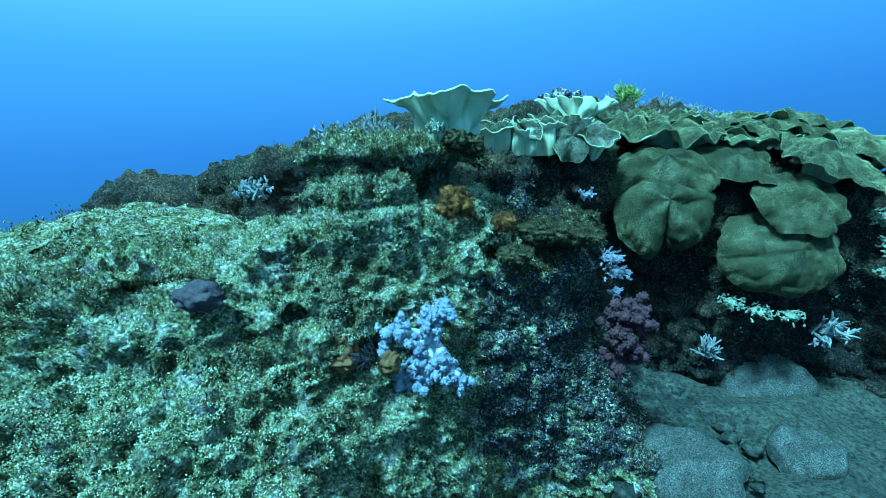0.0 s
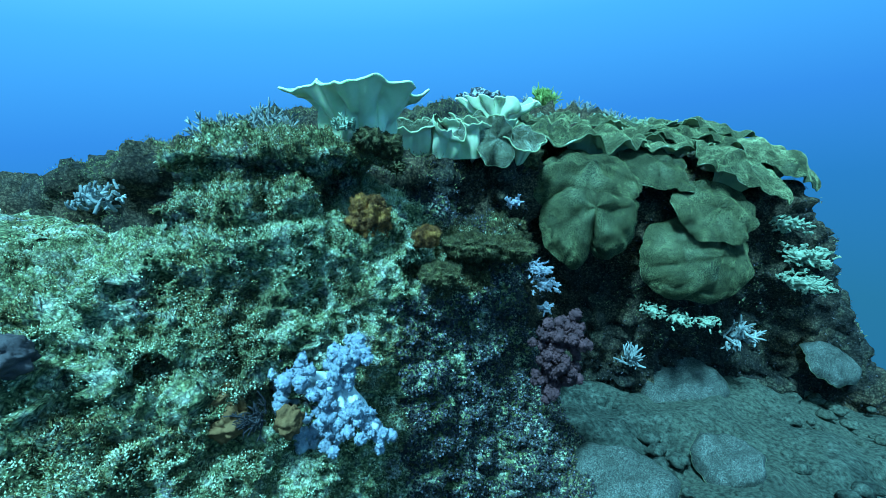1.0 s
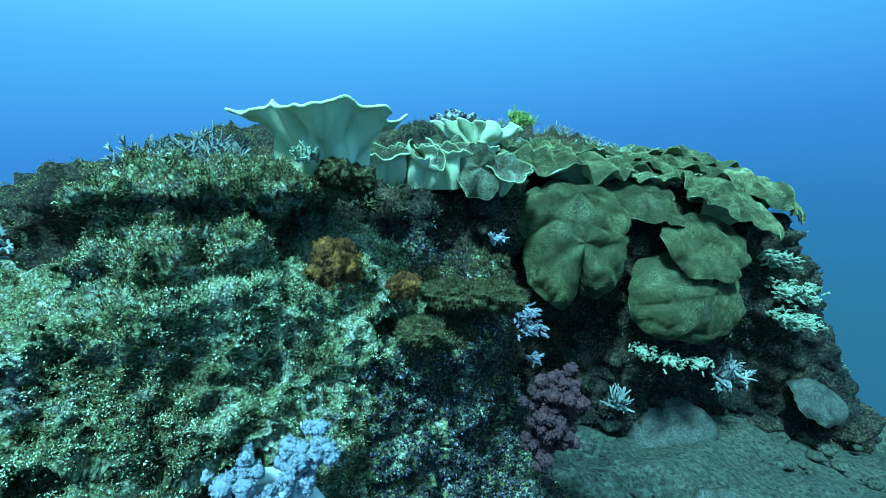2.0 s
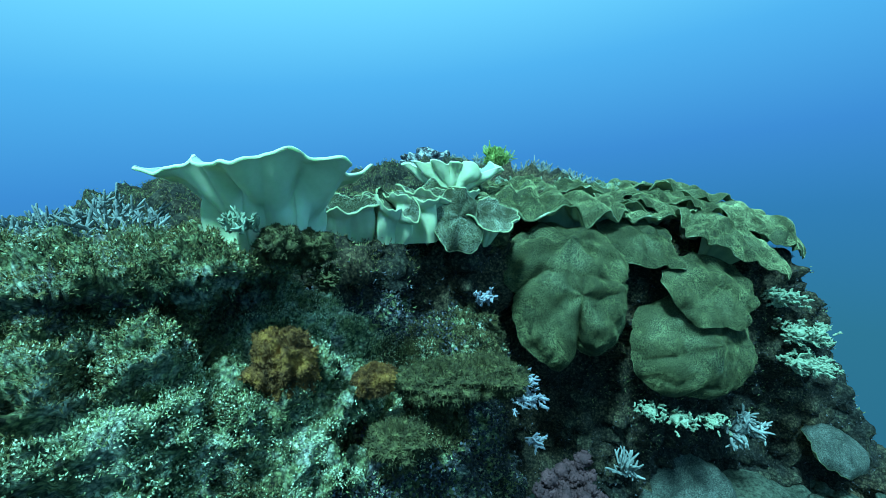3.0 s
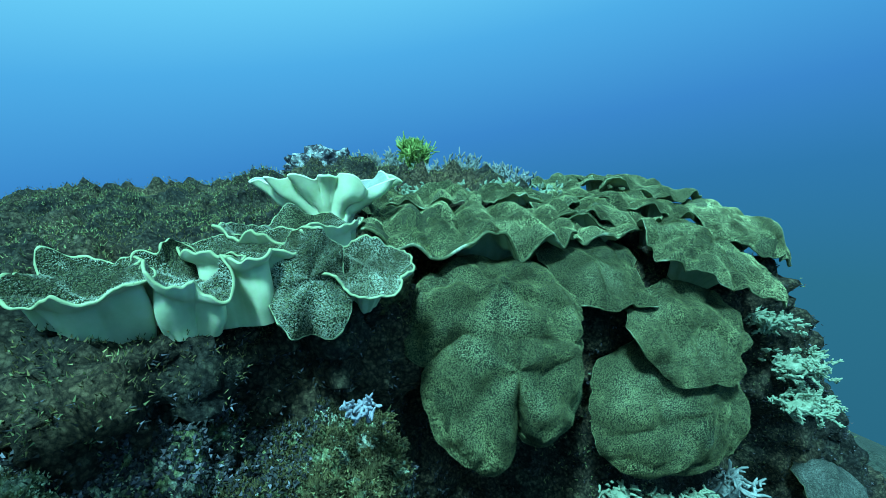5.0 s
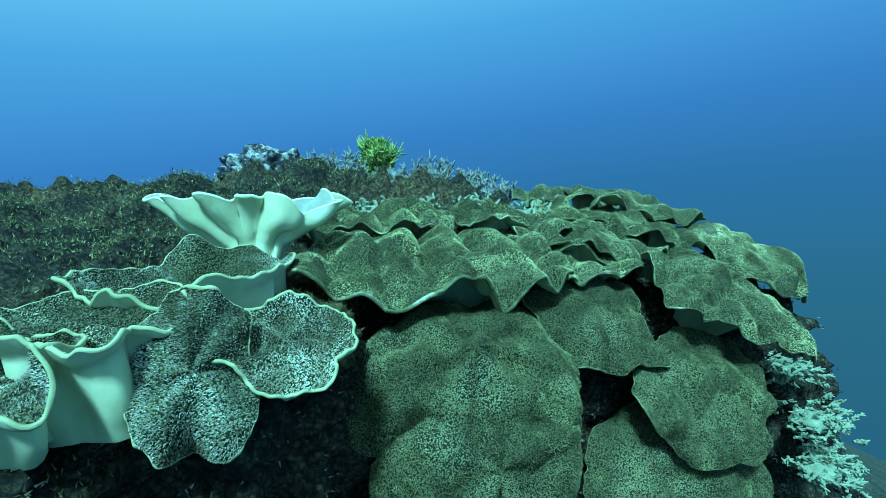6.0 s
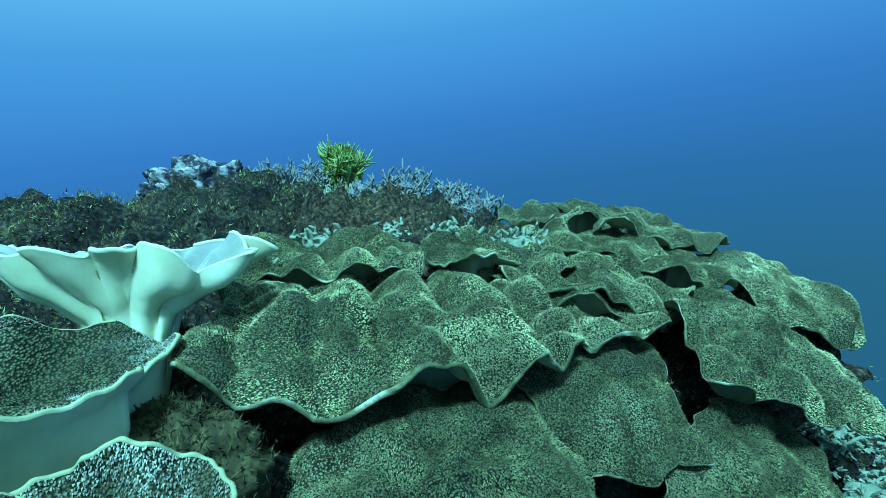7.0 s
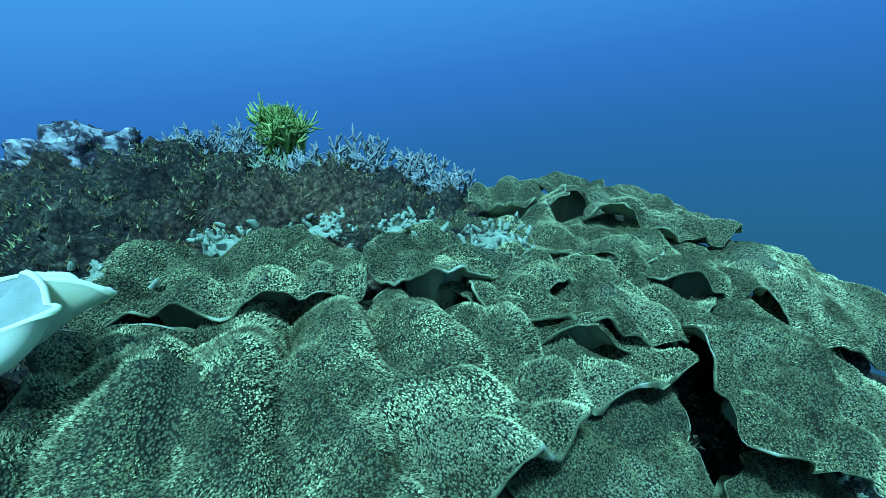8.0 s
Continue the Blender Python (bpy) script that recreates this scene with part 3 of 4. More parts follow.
def finger_coral(seed, at, size, count, length, radius, material, label, aim=(0, 0, 1), spread=0.9, twigs=3, group="", name="finger_coral", flat=1.0):
    """A bush of tapered, forking fingers out of one base."""
    rng = np.random.default_rng(seed)
    root = thing(name, pose(*at), label, "coral", group)
    aim = np.array(aim, float)
    chunks, core = [], []
    for _ in range(count):
        d = aim / np.linalg.norm(aim) + rng.normal(0, spread, 3)
        d /= np.linalg.norm(d)
        if d @ aim < -0.1:
            d = d - 2 * (d @ aim) * aim / (aim @ aim)
        d[2] *= flat
        start = np.clip(rng.normal(0, 0.4, 3), -0.62, 0.62) * size * np.array([1, 1, 0.5])
        ln = length * rng.uniform(0.6, 1.2)
        pts = [start]
        for s in range(4):
            d = d + rng.normal(0, 0.22, 3) + aim * 0.08
            d /= np.linalg.norm(d)
            pts.append(pts[-1] + d * ln / 4)
        rad = radius * np.array([1.1, 1.0, 0.9, 0.75, 0.5])
        chunks.append(tube_rows(pts, rad, 6))
        for _ in range(twigs):
            k = rng.integers(1, 4)
            d2 = d + rng.normal(0, 0.6, 3)
            d2 /= np.linalg.norm(d2)
            l2 = ln * rng.uniform(0.2, 0.42)
            chunks.append(tube_rows([pts[k], pts[k] + d2 * l2 * 0.5, pts[k] + d2 * l2 + aim * 0.1 * l2], radius * np.array([0.8, 0.7, 0.45]), 5))
    per = 1 + twigs
    if count <= 60:
        for k in range(0, len(chunks), per):
            v, f = join(chunks[k:k + per])
            o = len(chunks[k][0])
            for w, _ in chunks[k + 1:k + per]:
                near_v = int(np.argmin(((v[:len(chunks[k][0])] - w[0]) ** 2).sum(1)))
                f.append((near_v, o, o + 1))
                o += len(w)
            part("branch", v, f, material, root)
    else:
        v, f = join(chunks)
        tagged(part("branch_mass", v, f, material, root), kind="stuff")
    # base knob
    bv, bf = ball(rng, size * 0.32, 10, 16, 0.5)
    part("base", bv * [1.2, 1.2, 0.5], bf, material, root)
    return root


def ball(rng, radius, rings, sides, lumpy, freq=5.0):
    th = np.linspace(0.0, math.pi, rings)
    ph = np.linspace(0, 2 * math.pi, sides, endpoint=False)
    v = np.stack([np.outer(np.sin(th), np.cos(ph)).ravel(), np.outer(np.sin(th), np.sin(ph)).ravel(), np.repeat(np.cos(th), sides)], 1)
    s = int(rng.integers(1000))
    k = 1 + lumpy * (np.abs(vnoise(v + 3.7, freq * 0.45, s)) * 1.4 - 0.3 + 0.45 * vnoise(v + 9.1, freq, s + 1))
    v = v * k[:, None] * radius
    i, j = np.meshgrid(np.arange(rings - 1), np.arange(sides), indexing="ij")
    a, b = (i * sides + j).ravel(), (i * sides + (j + 1) % sides).ravel()
    return v, np.stack([a, a + sides, b + sides, b], 1)


def cauliflower_coral(seed, at, aims, length, head, material, label, stalk=None, name="soft_coral", group=""):
    """Pale branching stalks that end in heads of many small nodules."""
    rng = np.random.default_rng(seed)
    root = thing(name, pose(*at), label, "coral", group)
    for aim in aims:
        d = np.array(aim[:3], float)
        ln = length * np.linalg.norm(d)
        d /= np.linalg.norm(d)
        big = head * (aim[3] if len(aim) > 3 else 1)
        pts = [np.zeros(3)]
        for s in range(4):
            e = d + rng.normal(0, 0.12, 3)
            pts.append(pts[-1] + e / np.linalg.norm(e) * ln / 4)
        v, f = tube_rows(pts, head * np.array([0.5, 0.45, 0.4, 0.4, 0.3]), 10)
        br = part("branch", v, f, stalk or material, root)
        chunks = []
        for _ in range(15):
            c = pts[-1] + rng.normal(0, 0.5, 3) * big + d * big * 0.2
            lobe = big * rng.uniform(0.22, 0.40)
            bv, bf = ball(rng, lobe, 7, 10, 0.35, 9)
            chunks.append((bv + c, bf))
            for _ in range(24):
                o = rng.normal(0, 1, 3)
                bv, bf = ball(rng, big * rng.uniform(0.07, 0.13), 4, 5, 0.5, 9)
                chunks.append((bv + c + o / np.linalg.norm(o) * lobe * rng.uniform(0.9, 1.15), bf))
        v, f = join(chunks)
        hd = part("head", v, f, material, br)
        rng2 = np.random.default_rng(seed + 9)
        quads = np.array([q for q in f if len(q) == 4])
        nn = normals(v, quads)
        pick = rng2.choice(len(v), 1700)
        sv, sf = spikes(rng2, v[pick], nn[pick], 0.0055, 0.0018, 0.5)
        tagged(part("nodule_fuzz", sv, sf, material, br, smooth=False), kind="stuff")
    return root


def lump(name, seed, at, size, material, label, category, lumpy=0.4, freq=6, group="", shag=0, hair=0.008):
    rng = np.random.default_rng(seed)
    v, f = ball(rng, 1.0, 48, 80, lumpy, freq)
    v = v + v * (vnoise(v, 14, seed) * 0.05 + vnoise(v, 30, seed) * 0.025)[:, None]
    v = v * size
    if not shag:
        ob = part(name, v, f, material)
        ob.matrix_world = pose(*at)
        return tagged(ob, label, category, group)
    root = thing(name, pose(*at), label, category, group)
    part("body", v, f, material, root)
    n = normals(v, f)
    pick = rng.choice(len(v), shag)
    bv, bf = spikes(rng, v[pick] + rng.normal(0, 0.002, (shag, 3)), n[pick], hair, 0.0020, 0.6)
    tagged(part("shag", bv, bf, material, root, smooth=False), kind="stuff")
    return root


# ---- turf on the rocks: short tufts no one could count ----
def turf(name, v, n, count, length, radius, bend, material, keep, seed, label, jitter=0.006):
    rng = np.random.default_rng(seed)
    ok = np.flatnonzero(keep(v, n))
    pick = rng.choice(ok, count)
    p = v[pick] + rng.normal(0, jitter, (count, 3))
    up = n[pick] + [0, 0, 0.35]
    bv, bf = spikes(rng, p, up, length * 1.15, radius * 0.9, bend)
    return tagged(part(name, bv, bf, material, smooth=False), label, "algae", kind="stuff")


def patch(v, scale, seed, over):
    return vnoise(v, scale, seed) + 0.4 * vnoise(v, scale * 3, seed + 1) > over


near = lambda v: (v[:, 1] < 2.9) & (v[:, 0] > -2.2) & (v[:, 2] > -1.0)
shoulder = lambda v: (v[:, 0] + 0.12 * vnoise(v, 4.0, 93) > 0.12) & (v[:, 2] > 0.18)
# wall and recess pick the dim rock that gets the shade-coloured turf.
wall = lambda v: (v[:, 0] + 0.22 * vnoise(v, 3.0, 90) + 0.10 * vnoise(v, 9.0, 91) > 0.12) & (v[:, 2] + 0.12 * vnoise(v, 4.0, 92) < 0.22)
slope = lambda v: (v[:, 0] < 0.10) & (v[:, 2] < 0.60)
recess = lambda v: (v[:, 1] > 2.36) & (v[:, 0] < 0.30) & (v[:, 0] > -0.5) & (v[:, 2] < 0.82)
turf("green_turf", ROCK_V, ROCK_N, 60000, 0.008, 0.0024, 0.6, M_TURF, lambda v, n: near(v) & ~shoulder(v) & ~recess(v) & patch(v, 3.0, 61, -0.2), 71, "short yellow-green algal turf covering the rock")
turf("pale_turf", ROCK_V, ROCK_N, 65000, 0.005, 0.0030, 0.6, M_PALE_TURF, lambda v, n: near(v) & ~recess(v) & (n[:, 2] > -0.2) & ((slope(v) & patch(v, 7.0, 65, -0.25 - 0.3 * (v[:, 0] < -0.4))) | (~shoulder(v) & ~wall(v) & patch(v, 4.0, 66, 0.3))), 72, "pale green and lilac crusts of turf and coralline algae")
turf("slope_crust", ROCK_V, ROCK_N, 45000, 0.005, 0.0026, 0.6, M_PALE_TURF, lambda v, n: (v[:, 0] > -0.95) & (v[:, 0] + 0.1 * vnoise(v, 4, 94) < 0.20) & (v[:, 1] > 0.8) & (v[:, 1] < 2.45) & (v[:, 2] > 0.1) & (v[:, 2] < 0.72) & (n[:, 2] > -0.1) & patch(v, 6.0, 95, 0.0 - 0.35 * (v[:, 1] > 1.65)), 83, "pale green and white crusts on the slope below the ledge")
turf("apron_crust", ROCK_V, ROCK_N, 45000, 0.005, 0.0032, 0.6, M_PALE_TURF, lambda v, n: (v[:, 0] < 0.0) & (v[:, 0] > -1.6) & (v[:, 1] < 1.3) & (v[:, 2] < 0.08) & (v[:, 2] > -0.9) & (n[:, 2] > 0.1) & patch(v, 8.0, 97, -0.3), 85, "bright pale green crusts on the foot of the rock")
turf("dark_turf", ROCK_V, ROCK_N, 24000, 0.010, 0.0034, 0.6, M_SHOULDER_TURF, lambda v, n: near(v) & (v[:, 0] < 0.2) & (v[:, 1] < 1.55) & (v[:, 2] < 0.66) & patch(v, 4.5, 96, 0.33), 84, "dark olive-brown algal patches on the rock slope")
turf("brown_turf", ROCK_V, ROCK_N, 40000, 0.011, 0.0028, 0.65, M_BROWN_TURF,
     lambda v, n: near(v) & ~recess(v) & (v[:, 1] < 2.6) & (patch(v, 3.5, 68, 0.42) | ((v[:, 2] > 0.80) & (n[:, 2] > 0) & patch(v, 5, 69, -0.3)) | (shoulder(v) & patch(v, 5, 70, -0.6))), 73,
     "shaggy brown algal turf on the ledge and shoulder")
turf("ledge_turf", ROCK_V, ROCK_N, 48000, 0.008, 0.0020, 0.7, M_BROWN_TURF, lambda v, n: (v[:, 2] > 0.62) & (v[:, 0] > -0.95) & (v[:, 0] < 0.1) & (v[:, 1] < 2.5) & (n[:, 2] > -0.2), 79, "dense brown algal turf on the ledge top")
turf("shoulder_turf", ROCK_V, ROCK_N, 36000, 0.010, 0.0038, 0.6, M_SHOULDER_TURF, lambda v, n: near(v) & shoulder(v), 78, "dark brown algal turf on the rock shoulder")
# Shade of the right wall and recess is put into this turf's colour.
turf("purple_shade_turf", ROCK_V, ROCK_N, 75000, 0.008, 0.0080, 0.6, M_PURPLE_SHADE_TURF, lambda v, n: near(v) & ((wall(v) & patch(v, 4.0, 77, -0.8)) | recess(v)), 76, "purple and grey crusts darkened with the shade of wall and recess")
turf("mound_turf", BACK_V, BACK_N, 62000, 0.012, 0.0026, 0.7, M_BROWN_TURF, lambda v, n: (v[:, 1] < 5.8) & (v[:, 0] > -2.6) & (v[:, 2] > 0.6) & (n[:, 2] > 0.15), 74, "shaggy brown algae over the flat reef top", 0.012)
# Dark crusts colour in the shade below the overhanging corals.
turf("mound_shade_turf", BACK_V, BACK_N, 20000, 0.012, 0.0040, 0.7, M_PURPLE_SHADE_TURF, lambda v, n: (v[:, 1] < 4.2) & (v[:, 0] > -0.6) & (n[:, 2] < 0.3), 80, "purple and grey crusts darkened with the shade of the mound wall")
turf("slope_turf", SLOPE_V, SLOPE_N, 20000, 0.014, 0.007, 0.6, M_BROWN_TURF, lambda v, n: patch(v, 1.6, 63, -0.6), 81, "patchy brown algal turf on the reef slope", 0.025)
turf("mound_green_turf", BACK_V, BACK_N, 24000, 0.012, 0.0036, 0.6, M_TURF, lambda v, n: (v[:, 1] < 6.5) & (v[:, 0] > -3) & patch(v, 2.0, 64, 0.1), 75, "greenish algal tufts on the reef mound")

turf("reef_top_turf", BACK_V, BACK_N, 36000, 0.012, 0.0026, 0.6, M_TURF, lambda v, n: (v[:, 1] < 6.4) & (v[:, 0] < 0.3) & (v[:, 0] > -3.5) & (n[:, 2] > 0.1) & patch(v, 2.6, 67, 0.05), 82, "greenish turf in patches on the reef top", 0.012)

def rubble():
    rng = np.random.default_rng(501)
    chunks = []
    for _ in range(260):
        x, y = rng.uniform(0.7, 4.0), rng.uniform(1.2, 5.0)
        size = rng.uniform(0.015, 0.06) * (1.6 if rng.random() < 0.1 else 1)
        bv, bf = ball(rng, size, 7, 10, 0.5, 5)
        far = math.hypot(x - 0.5, y - 2.5)
        chunks.append((bv * [1.2, 1.0, 0.7] + [x, y, -1.10 - max(0, far - 3.6) * 0.5 - max(0, x - 1.8) * 0.10], bf))
    v, f = join(chunks)
    return tagged(part("rubble", v, f, M_FLOOR), "broken coral rubble strewn over the seabed", "rubble", kind="stuff")


rubble()

# ---- folded corals: tall pale vases on the ledge and at the edge of the mound ----
OLIVE = "drab olive folded leather coral sheet with fuzzy polyps"
CREAM = "pale cream folded leather coral with smooth pleated sides"
VASES, PLATES = "pale folded corals", "olive folded corals"
leather_coral(1, (-0.235, 1.88, 0.87), 36.7, 0, 0, 0.30, 0.23, 0.28, ((5, 0.010), (11, 0.008), (17, 0.005)), ((2, 0.02), (5, 0.03)), stalk=0.03, pale=True, fuzz=0, power=1.05, base=0.5, foot=0.85,
              pleats=(6, 0.15), sag=0.05, thick=0.009, lift=-0.02, bumpy=0.5, ridge=(6, 0.03), flute=(6, 0.06), swells=((-152, -0.13, 6), (-128, -0.15, 6), (-104, -0.10, 4), (-72, -0.14, 6), (-40, -0.10, 6)),
              label=CREAM + " on the ledge", group=VASES, fine=1.3)
leather_coral(2, (0.27, 3.38, 0.985), 6, -13, 2, 0.26, 0.135, 0.20, ((6, 0.016), (13, 0.012)), ((3, 0.04), (2, 0.05)), stalk=0.20, pale=True, fuzz=0, power=1.0, base=0.35, foot=0.5,
              pleats=(13, 0.06), thick=0.009, ridge=(10, 0.014), flute=(12, 0.13), lift=0.0, bumpy=0.4, swells=((-42, 0.20, 12), (150, 0.10, 20)), folds=((-42, -0.12, 12, 2), (-95, 0.02, 12, 3)),
              label="white retracted folded leather coral cup on the reef", group=VASES, fine=1.3)
leather_coral(3, (0.22, 3.06, 0.975), 50, 4, 0, 0.27, 0.17, 0.03, ((5, 0.020), (8, 0.012)), ((3, 0.05), (5, 0.04)), stalk=0.26, pale=True, fuzz=1.1, base=0.84, foot=0.9, lift=0.03,
              folds=((-80, 0.03, 30, 3), (60, 0.03, 14, 4), (150, 0.03, 25, 3)), label="pale leather coral with a dark fuzzy top", group=VASES)
leather_coral(4, (0.475, 2.85, 0.885), 12, 34, 6, 0.145, 0.125, 0.0, ((3, 0.015), (6, 0.008)), ((3, 0.05),), stalk=0.16, pale=True, fuzz=1.0, base=0.6, bumpy=0.5,
              swells=((-8, 0.10, 14), (-30, -0.14, 9), (190, 0.08, 20)), folds=((195, 0.05, 20, 3), (-25, -0.02, 12, 3)), label="small curled leather coral with a pale underside", group=VASES)
leather_coral(5, (0.325, 2.725, 0.905), 14, 66, 8, 0.135, 0.165, -0.035, ((3, 0.018), (5, 0.008)), ((2, 0.05),), stalk=0.16, pale=True, fuzz=1.0, base=0.55, bumpy=0.5, droop=0.03,
              swells=((-38, 0.24, 20), (5, -0.18, 22), (150, 0.06, 20)), folds=((-35, 0.045, 20, 3), (-5, 0.03, 14, 3)), label="curled leather coral hanging over the reef edge", group=VASES)
leather_coral(6, (-0.22, 2.60, 0.935), 8, 24, 0, 0.17, 0.12, 0.02, ((4, 0.020), (7, 0.010)), ((2, 0.06), (3, 0.08), (5, 0.05)), stalk=0.16, pale=True, bumpy=1.0, fuzz=0.9, base=0.74, foot=0.85, pleats=(5, 0.16), lift=0.02, flute=(6, 0.08),
              folds=((-60, -0.03, 20, 3), (-120, 0.03, 15, 3)), label=CREAM, group=VASES)
leather_coral(7, (0.01, 2.67, 0.955), 14, 16, 6, 0.14, 0.11, 0.02, ((3, 0.025), (6, 0.010)), ((2, 0.08), (3, 0.08), (5, 0.06)), stalk=0.16, pale=True, bumpy=1.0, fuzz=0.9, base=0.72, foot=0.9, pleats=(5, 0.18), lift=0.03, flute=(5, 0.10),
              folds=((-50, -0.04, 20, 3),), label=CREAM, group=VASES)
leather_coral(8, (0.12, 2.79, 0.985), 8, 6, -4, 0.18, 0.13, 0.02, ((3, 0.015), (6, 0.010)), ((2, 0.05), (3, 0.06)), stalk=0.20, pale=True, bumpy=0.9, fuzz=1.0, base=0.76, foot=0.9, pleats=(6, 0.14), lift=0.02, flute=(6, 0.07),
              folds=((-130, 0.03, 16, 4), (-60, -0.015, 20, 3)), label="tall pale leather coral with a fluted stalk", group=VASES)

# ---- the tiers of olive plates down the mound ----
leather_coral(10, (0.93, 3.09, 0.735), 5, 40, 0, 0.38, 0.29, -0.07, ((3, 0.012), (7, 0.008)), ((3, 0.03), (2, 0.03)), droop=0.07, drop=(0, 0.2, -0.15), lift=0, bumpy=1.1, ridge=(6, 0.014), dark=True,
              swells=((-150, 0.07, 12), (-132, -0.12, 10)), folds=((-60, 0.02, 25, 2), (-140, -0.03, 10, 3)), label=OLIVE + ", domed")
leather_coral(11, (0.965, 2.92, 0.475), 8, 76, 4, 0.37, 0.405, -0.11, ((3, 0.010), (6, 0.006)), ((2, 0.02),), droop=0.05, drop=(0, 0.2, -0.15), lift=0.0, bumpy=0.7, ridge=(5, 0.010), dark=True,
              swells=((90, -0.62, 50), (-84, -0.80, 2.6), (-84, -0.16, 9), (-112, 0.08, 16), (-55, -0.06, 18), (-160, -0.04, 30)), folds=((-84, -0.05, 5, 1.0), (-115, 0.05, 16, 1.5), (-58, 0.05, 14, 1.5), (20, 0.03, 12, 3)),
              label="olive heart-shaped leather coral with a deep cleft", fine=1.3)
leather_coral(12, (1.02, 3.41, 0.955), 0, 15, 9, 0.58, 0.27, -0.03, ((7, 0.008), (11, 0.006)), ((5, 0.02), (8, 0.02)), label="broad olive leather coral sheet, deeply folded, with a pale lip", lip=True, thick=0.012, lift=0.01, bend=0.0, bumpy=1.0, ridge=(7, 0.006), waves=(0.18, 0.046),
              swells=((-130, 0.34, 19), (-95, -0.15, 10), (-104, -0.07, 3), (-60, -0.31, 20), (-18, -0.42, 17), (10, 0.12, 8), (90, 0.25, 45)),
              folds=((-108, 0.05, 6, 1.0), (-96, -0.03, 5, 1.2), (-87, 0.04, 4, 1.2), (-74, -0.02, 6, 1.2), (-60, 0.03, 5, 1.0), (-47, -0.04, 6, 1.2), (-30, 0.05, 7, 1.0), (6, 0.04, 7, 2), (24, -0.04, 8, 1.0), (90, -0.10, 50, 4), (-150, -0.03, 14, 2), (-128, -0.045, 13, 3)), fine=1.7)
leather_coral(28, (1.50, 3.66, 0.925), 2, 14, 9, 0.26, 0.14, -0.02, ((5, 0.012), (9, 0.010)), ((3, 0.05), (4, 0.04)), waves=(0.15, 0.028), label=OLIVE, lift=0.02, bumpy=1.1, ridge=(8, 0.010),
              folds=((-120, 0.05, 10, 1.5), (-90, -0.04, 10, 1.5), (-62, 0.045, 10, 1.5), (-160, 0.04, 12, 1.5), (60, 0.04, 12, 2), (120, 0.04, 12, 2), (20, -0.03, 12, 2)))
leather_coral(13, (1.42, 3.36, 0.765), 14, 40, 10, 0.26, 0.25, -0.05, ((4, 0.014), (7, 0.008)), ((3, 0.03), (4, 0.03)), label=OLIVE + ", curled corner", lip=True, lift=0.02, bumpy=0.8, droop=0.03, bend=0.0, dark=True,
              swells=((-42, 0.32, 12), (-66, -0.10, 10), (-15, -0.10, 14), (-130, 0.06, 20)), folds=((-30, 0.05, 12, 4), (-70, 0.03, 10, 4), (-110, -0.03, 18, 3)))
leather_coral(14, (1.56, 3.72, 0.945), 5, 14, 8, 0.34, 0.20, -0.02, ((4, 0.025), (7, 0.012)), ((3, 0.06), (4, 0.05)), waves=(0.15, 0.028), label=OLIVE, lift=0.04, bumpy=1.2, ridge=(6, 0.02), folds=((-100, 0.05, 12, 2), (-60, -0.03, 12, 2)))
leather_coral(15, (2.04, 3.50, 0.77), 14, 28, 18, 0.37, 0.31, -0.05, ((4, 0.02), (7, 0.012)), ((3, 0.04), (4, 0.04)), droop=0.03, waves=(0.15, 0.028), label=OLIVE, lip=True, lift=0.03, bumpy=1.1,
              swells=((-60, 0.14, 12), (-85, -0.10, 9)), folds=((-75, 0.035, 9, 3), (-45, -0.03, 12, 3), (-130, 0.03, 15, 2), (90, 0.05, 18, 2)))
leather_coral(16, (2.42, 3.86, 0.84), 25, 20, 18, 0.38, 0.32, -0.05, ((4, 0.02), (7, 0.012)), ((3, 0.05), (4, 0.04)), droop=0.06, label=OLIVE, lift=0.02, folds=((-100, 0.04, 12, 3), (-140, 0.05, 10, 3), (150, 0.05, 14, 3)))
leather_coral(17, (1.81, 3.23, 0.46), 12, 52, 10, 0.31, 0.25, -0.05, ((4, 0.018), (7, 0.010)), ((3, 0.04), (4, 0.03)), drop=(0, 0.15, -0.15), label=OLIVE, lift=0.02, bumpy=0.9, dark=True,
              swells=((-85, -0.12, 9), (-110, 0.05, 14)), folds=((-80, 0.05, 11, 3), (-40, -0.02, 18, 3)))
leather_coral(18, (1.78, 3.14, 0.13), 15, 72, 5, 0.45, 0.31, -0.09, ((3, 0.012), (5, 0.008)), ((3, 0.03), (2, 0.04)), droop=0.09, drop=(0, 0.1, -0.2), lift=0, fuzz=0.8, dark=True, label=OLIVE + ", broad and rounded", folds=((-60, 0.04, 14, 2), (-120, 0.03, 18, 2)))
leather_coral(19, (0.64, 3.78, 1.07), 2, 12, 2, 0.34, 0.17, 0.0, ((5, 0.012), (9, 0.010)), ((3, 0.05),), waves=(0.15, 0.028), label=OLIVE, lip=True, lift=0.02, bumpy=1.1, ridge=(6, 0.012),
              folds=((-115, 0.065, 9, 2), (-88, -0.02, 9, 2), (-62, 0.055, 9, 2), (-30, -0.02, 10, 2), (-150, 0.03, 12, 2), (70, 0.03, 14, 2), (120, 0.04, 12, 2)))
leather_coral(20, (1.15, 3.83, 1.035), -5, 10, 4, 0.20, 0.14, 0.0, ((4, 0.014), (8, 0.010)), ((3, 0.05),), waves=(0.15, 0.028), label=OLIVE, lip=True, lift=0.03, bumpy=1.0, ridge=(6, 0.012), folds=((-60, 0.02, 15, 3), (-120, -0.02, 15, 3)))
